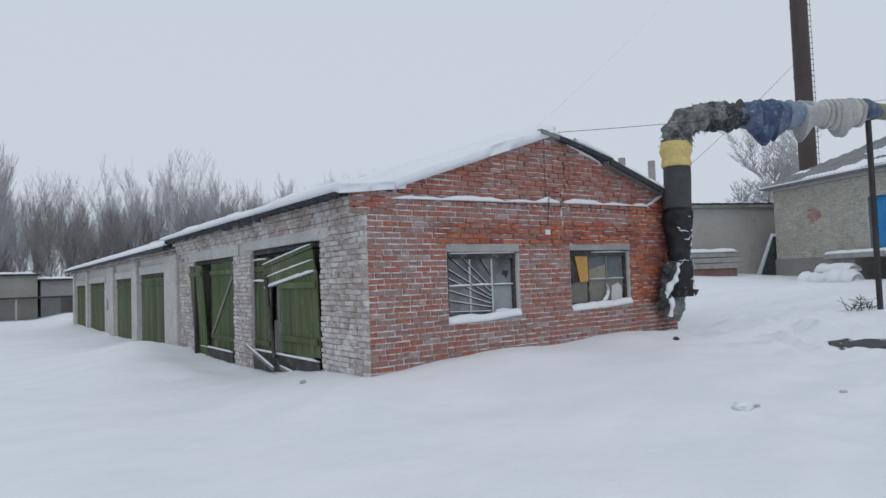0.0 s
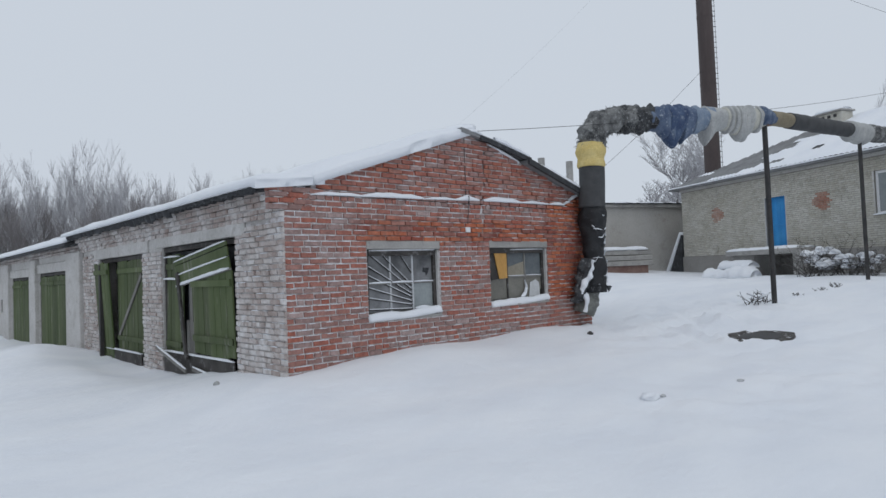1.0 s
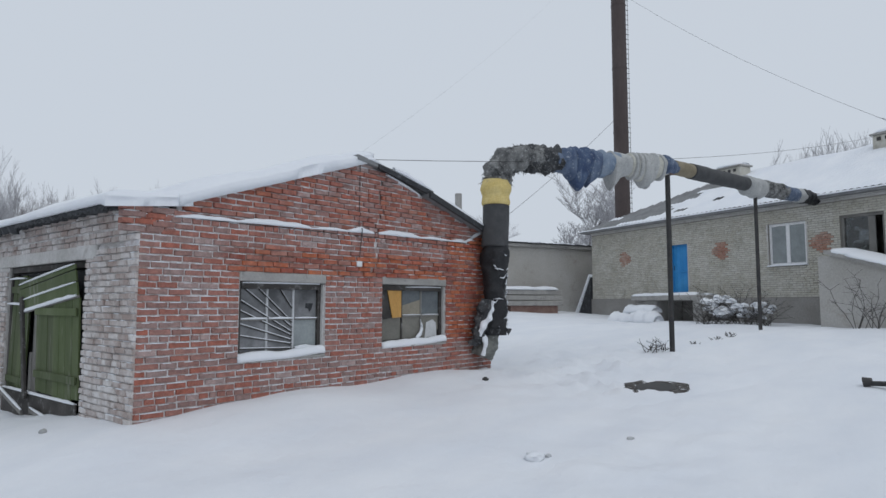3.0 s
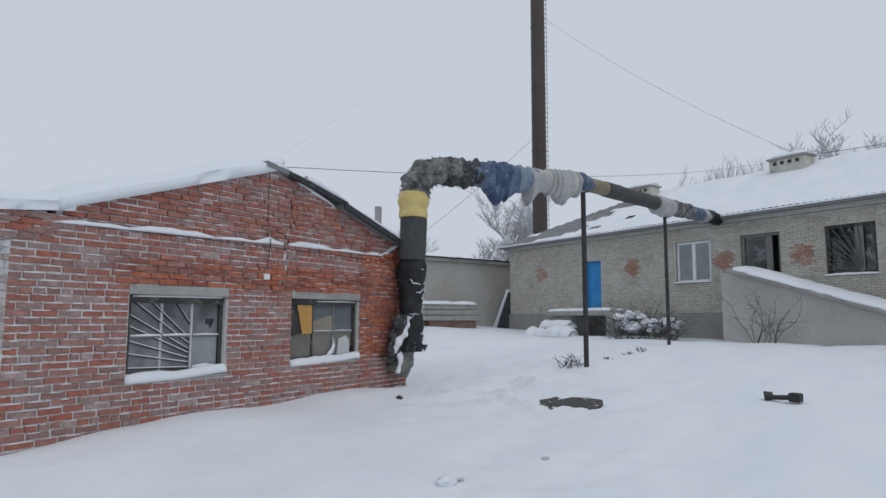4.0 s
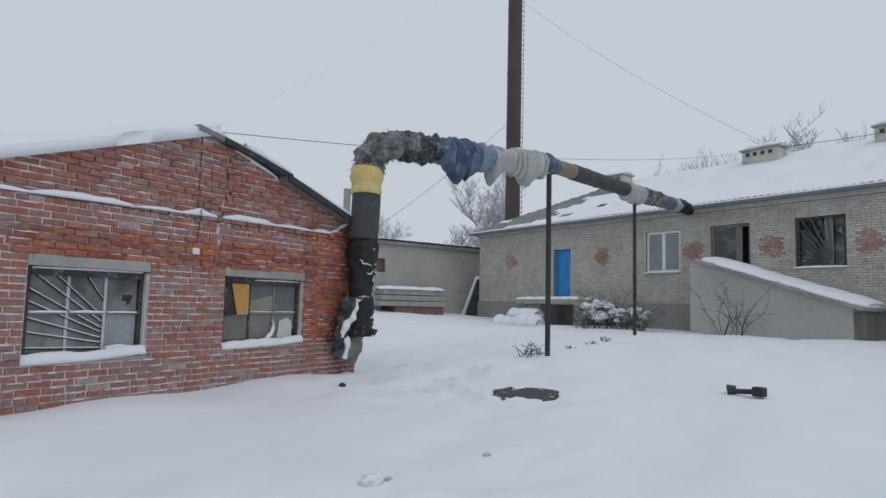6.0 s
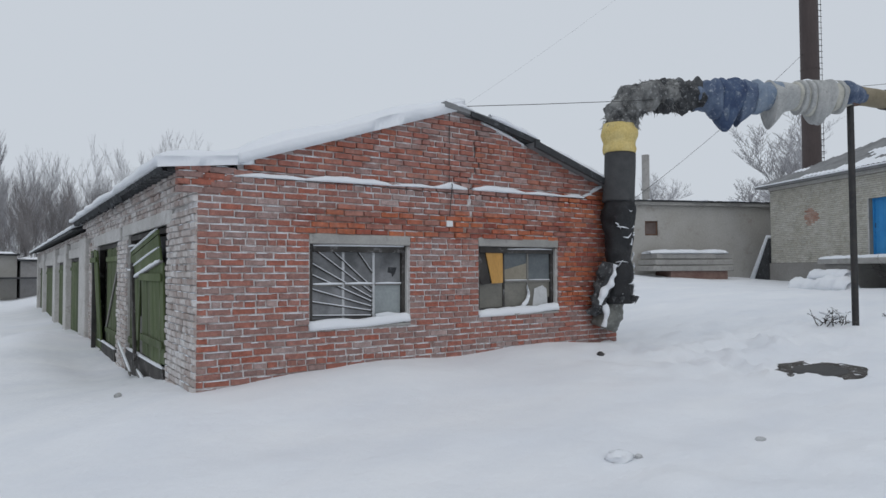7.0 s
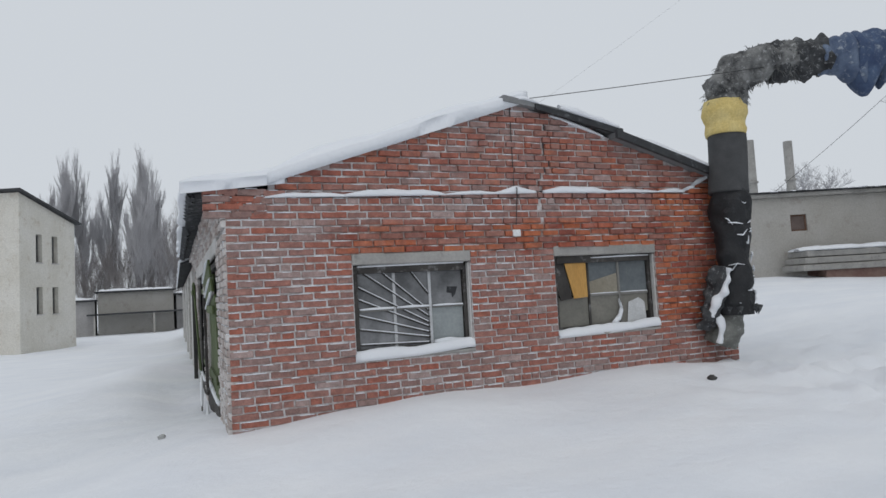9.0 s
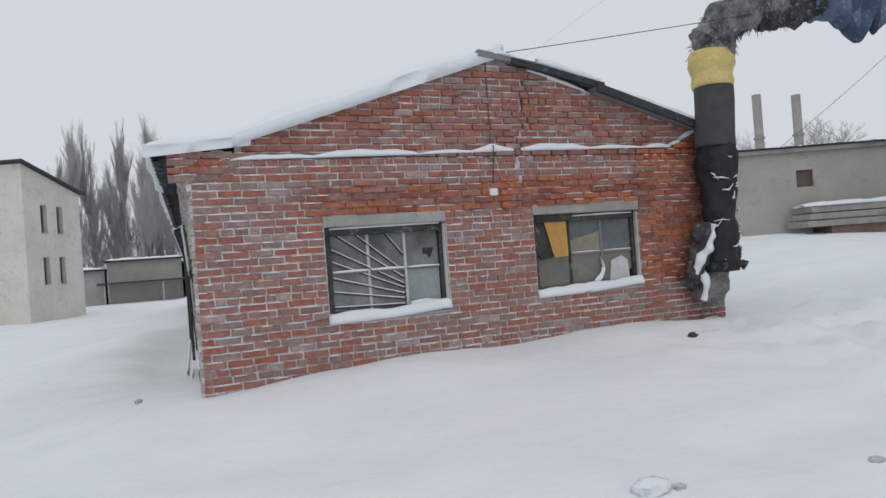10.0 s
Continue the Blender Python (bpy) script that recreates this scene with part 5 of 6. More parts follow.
def wavy_slope(x0, x1, along, material, parent, name, lift, cover, seed):
    """Corrugated snow-dusted sheets on the front slope."""
    verts, faces = [], []
    nx, ny = int((x1 - x0) / 0.055), 16
    for i in range(nx + 1):
        x = x0 + (x1 - x0) * i / nx
        for j in range(ny + 1):
            f = j / ny
            y = -ov + (RY + ov) * f
            z = EAVE + 0.02 + (RH - EAVE - 0.02) * f
            w = 0.022 * math.sin(x * math.tau / 0.22) * (1 - cover(x, f))
            verts.append((x, y, z + lift + w + 0.10 * cover(x, f) * (0.7 + 0.6 * noise.noise(Vector((x * 0.7, f * 3, seed))))))
    w_ = ny + 1
    for i in range(nx):
        xm = x0 + (x1 - x0) * (i + 0.5) / nx
        for j in range(ny):
            f = (j + 0.5) / ny
            if along(xm, f):
                a = i * w_ + j
                faces.append((a, a + w_, a + w_ + 1, a + 1))
    return pydata(name, verts, faces, material, parent, smooth=True)


hipx = lambda f: S0 - ov + (3.9 + ov) * f
inside = lambda x, f: x > hipx(f) + 0.05
bare = lambda x, f: noise.noise(Vector((x * 0.55 + f * 3.2, f * 7.0 - x * 0.2, 2.2))) + 0.80 - 0.20 * max(0, x - 1.5) - 0.9 * max(0, 0.3 - f)
wavy_slope(S0 - ov, S1, inside, SLATE, office, "roof_sheet", 0.035, lambda x, f: 0.0, 0.0)
sn = wavy_slope(S0 - ov, S1, lambda x, f: inside(x, f) and bare(x, f) < 0.30, SNOW, office, "roof_snow", 0.055, lambda x, f: min(1.0, max(0.0, 0.25 + 0.75 * step((f - 0.25) / 0.5) + 0.4 * noise.noise(Vector((x * 0.4, f * 2, 8))))), 3.0)
tagged(sn, "thin snow over the roof corrugations, blown bare near the hip")
snow_strip("eave_snow", [(S0 - ov, -ov + 0.03, EAVE + 0.03), (S1 + ov, -ov + 0.03, EAVE + 0.03)], 0.07, 0.055, office, 2.2)
# brick vent boxes along the ridge
for s in (4.35, 11.65, 16.35, 23.5):
    vent = thing("roof_vent", "small brick roof vent with black plates as shaded holes and snow cap", "")
    vent.parent = office
    boxes("vent_body", [((s - 0.72, 4.2, 7.0), (s + 0.72, 4.9, 8.02))], SILICATE, vent, 0.02)
    boxes("vent_cap", [((s - 0.80, 4.12, 8.02), (s + 0.80, 4.98, 8.10))], CONCRETE, vent, 0.02)
    # black plates on the body imitate the dark of open vent holes
    for k in range(4):
        boxes("vent_hole_shade", [((s - 0.55 + 0.30 * k, 4.17, 7.80), (s - 0.41 + 0.30 * k, 4.205, 7.93))], STEEL, vent)
    snow_strip("vent_snow", [(s - 0.76, 4.55, 8.10), (s + 0.76, 4.55, 8.10)], 0.42, 0.17, vent, s)


def office_window(w, style):
    x0, x1, z0, z1 = w
    names = {"white": "white plastic two-leaf window", "dark": "dark unglazed window opening with a leaning board", "grille": "dark window behind a sunburst grille", "fan": "boarded opening with a large extractor fan"}
    win = thing("window", names[style], "")
    win.parent = office
    snow_strip("sill_snow", [(x0 - 0.05, -0.03, z0 - 0.02), (x1 + 0.05, -0.03, z0 - 0.02)], 0.09, 0.07, win, x0)
    fr = WHITEPVC if style == "white" else GREYWOOD
    t = 0.09
    bm = bmesh.new()
    bm_box(bm, (x0, 0.08, z0), (x0 + t, 0.18, z1), 0.006)
    bm_box(bm, (x1 - t, 0.08, z0), (x1, 0.18, z1), 0.006)
    bm_box(bm, (x0 + t, 0.08, z1 - t), (x1 - t, 0.18, z1), 0.006)
    bm_box(bm, (x0 + t, 0.08, z0), (x1 - t, 0.18, z0 + t), 0.006)
    if style == "white":
        bm_box(bm, ((x0 + x1) / 2 - 0.07, 0.08, z0 + t), ((x0 + x1) / 2 + 0.07, 0.18, z1 - t), 0.006)
    part("window_frame", bm, fr if style != "grille" else DARKWOOD, win)
    if style == "white":
        boxes("reveal", [((x0 - 0.06, -0.006, z0), (x0 - 0.002, 0.08, z1)), ((x1 + 0.002, -0.006, z0), (x1 + 0.06, 0.08, z1))], PLASTER, win, 0.004)
        for a, b in ((x0 + t, (x0 + x1) / 2 - 0.07), ((x0 + x1) / 2 + 0.07, x1 - t)):
            boxes("pane", [((a, 0.12, z0 + t), (b, 0.126, z1 - t))], PALEICE, win)
    if style == "dark":
        boxes("leaning_board", [((x1 - 0.55, 0.12, z0 + t), (x1 - 0.33, 0.15, z1 - t))], GREYWOOD, win, 0.004)
        boxes("pane", [((x0 + t, 0.14, z0 + t), (x1 - 0.56, 0.146, z1 - t))], GLASS, win)
    if style == "grille":
        bm = bmesh.new()
        c = Vector((x1 - 0.40, 0.06, z0 + 0.1))
        for ang in range(95, 186, 9):
            d = Vector((math.cos(radians(ang)), 0, math.sin(radians(ang))))
            k = min((x0 + 0.05 - c.x) / d.x if d.x < -1e-3 else 9, (z1 - 0.05 - c.z) / d.z if d.z > 1e-3 else 9)
            bm_tube(bm, c + d * 0.15, c + d * k, 0.016, seg=6)
        part("sunburst_grille", bm, surface("dark_painted_bars", (0.07, 0.085, 0.09), (0.11, 0.125, 0.13), 0.7), win, "grey sunburst grille")
        boxes("leaning_board", [((x1 - 0.62, 0.10, z0 + t), (x1 - 0.38, 0.13, z1 - t))], GREYWOOD, win, 0.004)
        boxes("pane", [((x0 + t, 0.16, z0 + t), (x1 - t, 0.166, z1 - t))], GLASS, win)
    if style == "fan":
        boxes("board", [((x0 + t, 0.10, z0 + t), (x1 - t, 0.13, z0 + 1.0))], RENDERED, win, 0.004)
        boxes("board", [((x0 + t, 0.10, z1 - 0.42), (x1 - t, 0.13, z1 - t))], RUST, win, 0.004)
        zf, xf, rf = z0 + 1.55, (x0 + x1) / 2, 0.44
        bm = bmesh.new()
        bm_box(bm, (x0 + t, -0.06, zf - 0.52), (x1 - t, -0.02, zf - 0.46), 0.004)
        bm_box(bm, (x0 + t, -0.06, zf + 0.46), (x1 - t, -0.02, zf + 0.52), 0.004)
        bm_box(bm, (x0 + t, -0.06, zf - 0.46), (x0 + t + 0.06, -0.02, zf + 0.46), 0.004)
        bm_box(bm, (x1 - t - 0.06, -0.06, zf - 0.46), (x1 - t, -0.02, zf + 0.46), 0.004)
        part("fan_frame", bm, WHITEPVC, win, "pale square fan frame")
        boxes("fan_back", [((x0 + t + 0.06, 0.02, zf - 0.46), (x1 - t - 0.06, 0.04, zf + 0.46))], STEEL, win)
        for k in range(4):
            bm = bmesh.new()
            bm_prism(bm, [(0.05, -0.06), (rf, -0.17), (rf + 0.02, 0.10), (0.05, 0.06)], 0.012, pose(xf, -0.03, zf, 0, 0, 0) @ Matrix.Rotation(radians(90 * k + 30), 4, "Y") @ Matrix.Rotation(radians(18), 4, "X"))
            part("fan_blade", bm, CERAMIC, win, "pale grey fan blade at rest")
        bm = bmesh.new()
        bm_tube(bm, (xf, -0.06, zf), (xf, 0.03, zf), 0.09, seg=16)
        part("fan_hub", bm, STEEL, win)
    return win


for w, st in zip(OW, ("white", "dark", "grille", "white", "fan", "white", "white")):
    office_window(w, st)
a, b, lo, hi = ODOOR
door = thing("door", "bright blue painted wooden door, shut", "")
door.parent = office
for k in range(5):
    boxes("door_board", [((a + 0.07 + k * 0.172, 0.20, lo + 0.02), (a + 0.239 + k * 0.172, 0.24, hi - 0.06))], BLUEPAINT, door, 0.004)
boxes("door_rail", [((a + 0.07, 0.175, lo + 0.95), (b - 0.07, 0.199, lo + 1.05))], BLUEPAINT, door, 0.004)
boxes("door_frame", [((a, 0.16, lo), (a + 0.066, 0.26, hi)), ((b - 0.066, 0.16, lo), (b, 0.26, hi)), ((a + 0.066, 0.16, hi - 0.058), (b - 0.066, 0.26, hi))], BLUEPAINT, door, 0.004)
bm = bmesh.new()
bm_tube(bm, (a + 0.15, 0.13, lo + 1.08), (a + 0.15, 0.13, lo + 1.25), 0.012, seg=8)
part("door_handle", bm, STEEL, door)
boxes("reveal", [((a - 0.06, -0.008, lo), (a - 0.002, 0.16, hi + 0.05)), ((b + 0.002, -0.008, lo), (b + 0.05, 0.16, hi + 0.05))], PLASTER, door, 0.004)
# porch slab with a concrete leg
porch = thing("porch", "snow-buried concrete porch slab on a square leg", "porch", FM)
boxes("slab", [((4.1, -1.7, 1.78), (7.7, -0.07, 1.98))], CONCRETE, porch, 0.02)
boxes("leg", [((7.45, -1.72, 0.6), (7.85, -1.40, 1.90))], CONCRETE, porch, 0.02)
boxes("support_wall", [((4.2, -1.5, 0.6), (5.4, -0.07, 1.78))], CONCRETE, porch, 0.02)
for k, (p, q, h) in enumerate([((4.0, -1.3, 1.96), (7.4, -1.2, 1.98), 0.12), ((4.0, -0.6, 1.96), (7.4, -0.6, 1.98), 0.10), ((3.9, -1.75, 1.25), (5.7, -1.8, 1.30), 0.32), ((3.5, -2.2, 0.85), (6.3, -2.3, 0.9), 0.42)]):
    snow_strip("porch_snow", [p, q], 0.45, h, porch, k + 1.5)
# cellar entrance with a sloping roof
cellar = thing("cellar_entrance", "concrete cellar entrance with a snow-covered sloping top", "cellar entrance", FM)
bm = bmesh.new()
bm_prism(bm, [(12.5, 0.5), (17.2, 0.5), (17.2, 1.82), (13.0, 3.12), (12.5, 3.12)], 1.74, pose(0, -1.8, 0))
part("side_wall", bm, RENDERED, cellar, "stained cement side wall")
bm = bmesh.new()
bm_prism(bm, [(12.8, 3.19), (17.45, 1.75), (17.45, 1.85), (12.8, 3.29)], 2.0, pose(0, -1.98, 0))
part("top_slab", bm, CONCRETE, cellar)
boxes("end_board", [((17.202, -1.75, 0.6), (17.23, -0.15, 1.70))], GREYWOOD, cellar, 0.004)
snow_strip("top_snow", [(12.8, -1.0, 3.28), (15.2, -1.0, 2.54), (17.5, -1.0, 1.83)], 1.02, 0.17, cellar, 4.4)

# ---- the low workshop behind ----
GM = pose(22.0, 11.5, 0, 0, 0, -23.58)
shop = thing("workshop_building", "low grey rendered workshop with a flat snowy roof", "building", GM)
gh = [(0.37, 1.02, 3.16, 3.82)]
bm = bmesh.new()
wall_cells(bm, -14, 7.5, 0.2, 4.52, 0.0, 0.4, gh)
bm_box(bm, (-14, 0.402, 0.2), (-13.6, 9, 4.52))
bm_box(bm, (-13.6, 8.6, 0.2), (7.5, 9, 4.52))
bm_box(bm, (7.1, 0.402, 0.2), (7.5, 8.6, 4.52))
part("workshop_wall", bm, RENDERED, shop, "grey-brown rendered wall")
boxes("cornice", [((-14.1, -0.18, 4.524), (7.6, 9.1, 4.70))], CONCRETE, shop, 0.02)
boxes("roof_edge", [((-14.15, -0.26, 4.704), (7.65, 9.15, 4.76))], FELT_AND_SHADE, shop, 0.01)
snow_strip("roof_snow", [(-14, 4.4, 4.74), (7.4, 4.4, 4.74)], 4.6, 0.13, shop, 3.3)
win = thing("window", "small dark window with a rusty frame", "")
win.parent = shop
boxes("window_frame", [((0.37, 0.06, 3.16), (0.43, 0.14, 3.82)), ((0.96, 0.06, 3.16), (1.02, 0.14, 3.82)), ((0.43, 0.06, 3.76), (0.96, 0.14, 3.82)), ((0.43, 0.06, 3.16), (0.96, 0.14, 3.22))], RUST, win, 0.004)
boxes("shutter", [((0.43, 0.09, 3.22), (0.96, 0.11, 3.76))], surface("brown_board", (0.12, 0.09, 0.08), (0.17, 0.13, 0.12), 0.85), win)
for x, y, top in ((3.2, 5.0, 7.8), (1.5, 5.25, 8.0)):
    bm = bmesh.new()
    bm_tube(bm, (x, y, 4.6), (x, y, top), 0.20, seg=16)
    bm_tube(bm, (x, y, 5.9), (x, y, 5.98), 0.26, seg=16)
    part("flue", bm, CONCRETE, shop, "grey cement flue pipe on the roof")
stack_ = thing("slab_stack", "stack of concrete slabs capped with snow beside the workshop", "slab stack", GM)
for k in range(3):
    boxes("slab", [((-0.3 + 0.12 * k, -1.9 + 0.05 * k, 1.55 + 0.26 * k), (3.5, -0.35, 1.77 + 0.26 * k))], CONCRETE, stack_, 0.02)
boxes("brick_base", [((0.6, -1.75, 0.9), (3.3, -0.45, 1.55))], surface("dull_red_brick_base", (0.22, 0.13, 0.11), (0.28, 0.19, 0.16), 0.9, 4, 30), stack_, 0.02)
snow_strip("slab_snow", [(-0.2, -1.1, 2.31), (3.5, -1.1, 2.31)], 0.78, 0.16, stack_, 6.1)
lean_ = thing("leaning_slab", "dark slab leaning against the office corner", "slab", FM)
bm = bmesh.new()
bm_prism(bm, [(-1.75, 0.6), (-0.5, 0.6), (-0.5, 3.0)], 0.5, pose(0, -0.1, 0))
part("slab", bm, FELT_AND_SHADE, lean_)
bm = bmesh.new()
bm_prism(bm, [(-1.95, 0.75), (-1.72, 0.6), (-0.47, 3.03), (-0.55, 3.12)], 0.6, pose(0, -0.16, 0))
part("snowy_board", bm, SNOW, lean_, "snow-dusted board along the sloping edge")

# ---- the boiler stack, its ladder and guy wires ----
SX, SY = 33.0, 9.05
stack = thing("boiler_stack", "tall rust-brown steel boiler stack with a ladder", "chimney", pose(SX, SY, 0))
bm = bmesh.new()
bm_tube(bm, (0, 0, 0.2), (0, 0, 30), 0.46, 0.42, seg=32)
part("shaft", bm, STACK, stack)
for z in range(4, 30, 4):
    bm = bmesh.new()
    bm_tube(bm, (0, 0, z), (0, 0, z + 0.08), 0.475 - 0.0013 * z, seg=32)
    part("flange", bm, STACK, stack)
lad = thing("ladder", "", "")
lad.parent = stack
lx, ly = 0.40, -0.34
bm = bmesh.new()
bm_tube(bm, (lx + 0.06, ly - 0.05, 1), (lx + 0.06, ly - 0.05, 29.5), 0.014, seg=6)
part("side_rail", bm, STEEL, lad)
bm = bmesh.new()
for k in range(90):
    bm_tube(bm, (lx - 0.14, ly + 0.06, 1.2 + 0.31 * k), (lx + 0.10, ly - 0.07, 1.2 + 0.31 * k), 0.018, seg=5)
tagged(part("rungs", bm, STEEL, lad), kind="stuff")


def wire(name, p, q, sag, rad, label, n=18):
    p, q = Vector(p), Vector(q)
    cv = bpy.data.curves.new(name, "CURVE")
    cv.dimensions, cv.bevel_depth, cv.bevel_resolution = "3D", rad, 1
    sp_ = cv.splines.new("POLY")
    sp_.points.add(n)
    for i in range(n + 1):
        t = i / n
        v = p.lerp(q, t) - Vector((0, 0, sag * 4 * t * (1 - t)))
        sp_.points[i].co = (*v, 1)
    ob = new(name, cv)
    cv.materials.append(RUBBER)
    return tagged(ob, label, "wire")


top = (SX, SY, 25.5)
wire("guy_wire", (22.6, 12.4, 4.78), (SX, SY, 13.2), 0.25, 0.009, "thin steel guy wire from the workshop roof to the stack")
wire("guy_wire", (4.0, 1.6, 3.86), top, 0.9, 0.001, "thin steel guy wire from the garage ridge to the stack")
wire("guy_wire", tuple(FM @ Vector((12.0, 4.6, 8.1))), (SX, SY, 21.0), 0.5, 0.006, "thin steel guy wire from the office roof to the stack")
wire("cable", (3.62, -0.06, 3.90), tuple(FM @ Vector((11.2, 4.5, 8.05))), 0.36, 0.005, "thin sagging cable from the garage gable to the office roof")
wire("cable", tuple(FM @ Vector((12.1, 4.5, 8.05))), tuple(FM @ Vector((27.0, 2.0, 7.9))), 0.4, 0.010, "thin cable strung along the office roof")

# ---- the utility pole ----
UX, UY = 15.6, -9.74
pole = thing("utility_pole", "stained concrete utility pole with porcelain insulators", "utility pole", pose(UX, UY, 0))
bm = bmesh.new()
bm_tube(bm, (0, 0, 0.3), (0, 0, 7.4), 0.17, 0.13, seg=12)
part("shaft", bm, POLEMAT, pole)
bm = bmesh.new()
bm_tube(bm, (0, 0, 7.2), (0, 0, 8.25), 0.11, 0.10, seg=12)
part("pole_head", bm, GREYWOOD, pole, "grey timber head bolted on top")
bm = bmesh.new()
bm_box(bm, (-0.18, -0.18, 7.08), (0.18, 0.18, 7.16), 0.01)
part("collar", bm, STEEL, pole)
for z in (7.45, 7.95):
    for sgn in (-1, 1):
        bm = bmesh.new()
        bm_tube(bm, (0, 0, z - 0.06), (0.02, sgn * 0.28, z - 0.06), 0.014, seg=6)
        bm_tube(bm, (0.02, sgn * 0.28, z - 0.07), (0.02, sgn * 0.28, z + 0.06), 0.014, seg=6)
        hook = part("hook", bm, STEEL, pole)
        bm = bmesh.new()
        bm_tube(bm, (0.02, sgn * 0.28, z + 0.03), (0.02, sgn * 0.28, z + 0.10), 0.055, 0.045, seg=10)
        bm_tube(bm, (0.02, sgn * 0.28, z + 0.10), (0.02, sgn * 0.28, z + 0.16), 0.035, 0.03, seg=10)
        part("insulator", bm, CERAMIC, hook, "grey porcelain insulator")
wire("cable", (UX, UY - 0.2, 7.95), (4, -20, 9.5), 0.6, 0.02, "twisted cable leading from the utility pole")
wire("cable", (UX, UY + 0.1, 8.2), (8.5, -7.9, 9.3), 0.25, 0.02, "twisted cable leading overhead from the utility pole")
wire("cable", (UX, UY - 0.28, 8.0), (UX + 3, UY - 9, 6.6), 0.4, 0.015, "slack cable looping from the insulators")

# ---- the pale two-storey house and the sheds beyond the garages ----
HM = pose(-7.4, 30.0, -0.2, 0, 0, math.degrees(math.atan2(0.9165, 0.40)))
house = thing("two_storey_house", "pale rendered two-storey building with narrow windows", "building", HM)
hw = [(1.25, 1.75, 1.7, 3.1), (2.55, 3.05, 1.7, 3.1), (1.25, 1.75, 4.35, 5.8), (2.55, 3.05, 4.35, 5.8)]
HL = 4.6
bm = bmesh.new()
wall_cells(bm, 0, HL, -0.6, 6.6, 0.0, 0.4, hw)
part("house_wall", bm, WHITEWALL, house, "pale flaking rendered wall")
boxes("house_wall", [((0, 0.402, -0.6), (0.4, 14, 6.6))], WHITEWALL, house)
boxes("house_wall", [((HL - 0.4, 0.402, -0.6), (HL, 14, 6.6))], WHITEWALL, house)
boxes("house_wall", [((0.4, 13.6, -0.6), (HL - 0.4, 14, 6.6))], WHITEWALL, house)
bm = bmesh.new()
bm_prism(bm, [(0, 6.602), (HL, 6.602), (HL, 6.62), (0, 7.75)], 13.9, None)
part("attic_wall", bm, WHITEWALL, house)
bm = bmesh.new()
bm_prism(bm, [(-0.25, 7.83), (HL + 0.3, 6.60), (HL + 0.3, 6.70), (-0.25, 7.93)], 14.4, pose(0, -0.25, 0))
part("roof", bm, FELT_AND_SHADE, house, "dark sloping roof edge")
for x0, x1, z0, z1 in hw:
    win = thing("window", "tall narrow window in a deep reveal", "")
    win.parent = house
    boxes("window_frame", [((x0, 0.2, z0), (x0 + 0.06, 0.28, z1)), ((x1 - 0.06, 0.2, z0), (x1, 0.28, z1)), ((x0 + 0.06, 0.2, z0), (x1 - 0.06, 0.28, z0 + 0.06)), ((x0 + 0.06, 0.2, z1 - 0.06), (x1 - 0.06, 0.28, z1))], GREYWOOD, win, 0.004)
    boxes("pane", [((x0 + 0.06, 0.23, z0 + 0.06), (x1 - 0.06, 0.236, z1 - 0.06))], GLASS, win)
    boxes("sill", [((x0 - 0.05, -0.05, z0 - 0.05), (x1 + 0.05, 0.2, z0))], PLASTER, win, 0.004)
SM = pose(-22, 47, -0.5, 0, 0, 4)
shed = thing("low_sheds", "row of low dark sheds under snow", "shed", SM)
for k, (x0, x1, h) in enumerate([(0, 16, 2.7), (16.2, 21.5, 3.3), (21.7, 31.5, 2.9)]):
    boxes("shed_wall", [((x0, 0, -0.5), (x1, 5, h))], SHEDWALL if k != 1 else RENDERED, shed, 0.02)
    boxes("shed_roof", [((x0 - 0.2, -0.4, h + 0.003), (x1 + 0.15, 5.3, h + 0.12))], FELT_AND_SHADE, shed, 0.02)
    snow_strip("shed_snow", [(x0, 2.5, h + 0.11), (x1, 2.5, h + 0.11)], 2.7, 0.22, shed, k + 0.5)
boxes("lean_to_roof", [((15.5, -1.6, 1.62), (31.5, -0.005, 1.74))], FELT_AND_SHADE, shed, 0.02)
for x in (16.0, 20.0, 24.0, 28.0, 31.0):
    boxes("lean_to_post", [((x - 0.06, -1.5, -0.5), (x + 0.06, -1.38, 1.62))], RENDERED, shed, 0.01)
boxes("shed_door", [((23, -0.04, -0.3), (25.5, -0.004, 1.6))], PLINTH, shed, 0.01)
boxes("shed_window", [((27, -0.04, 0.6), (28.6, -0.004, 1.5))], GREYWOOD, shed, 0.01)

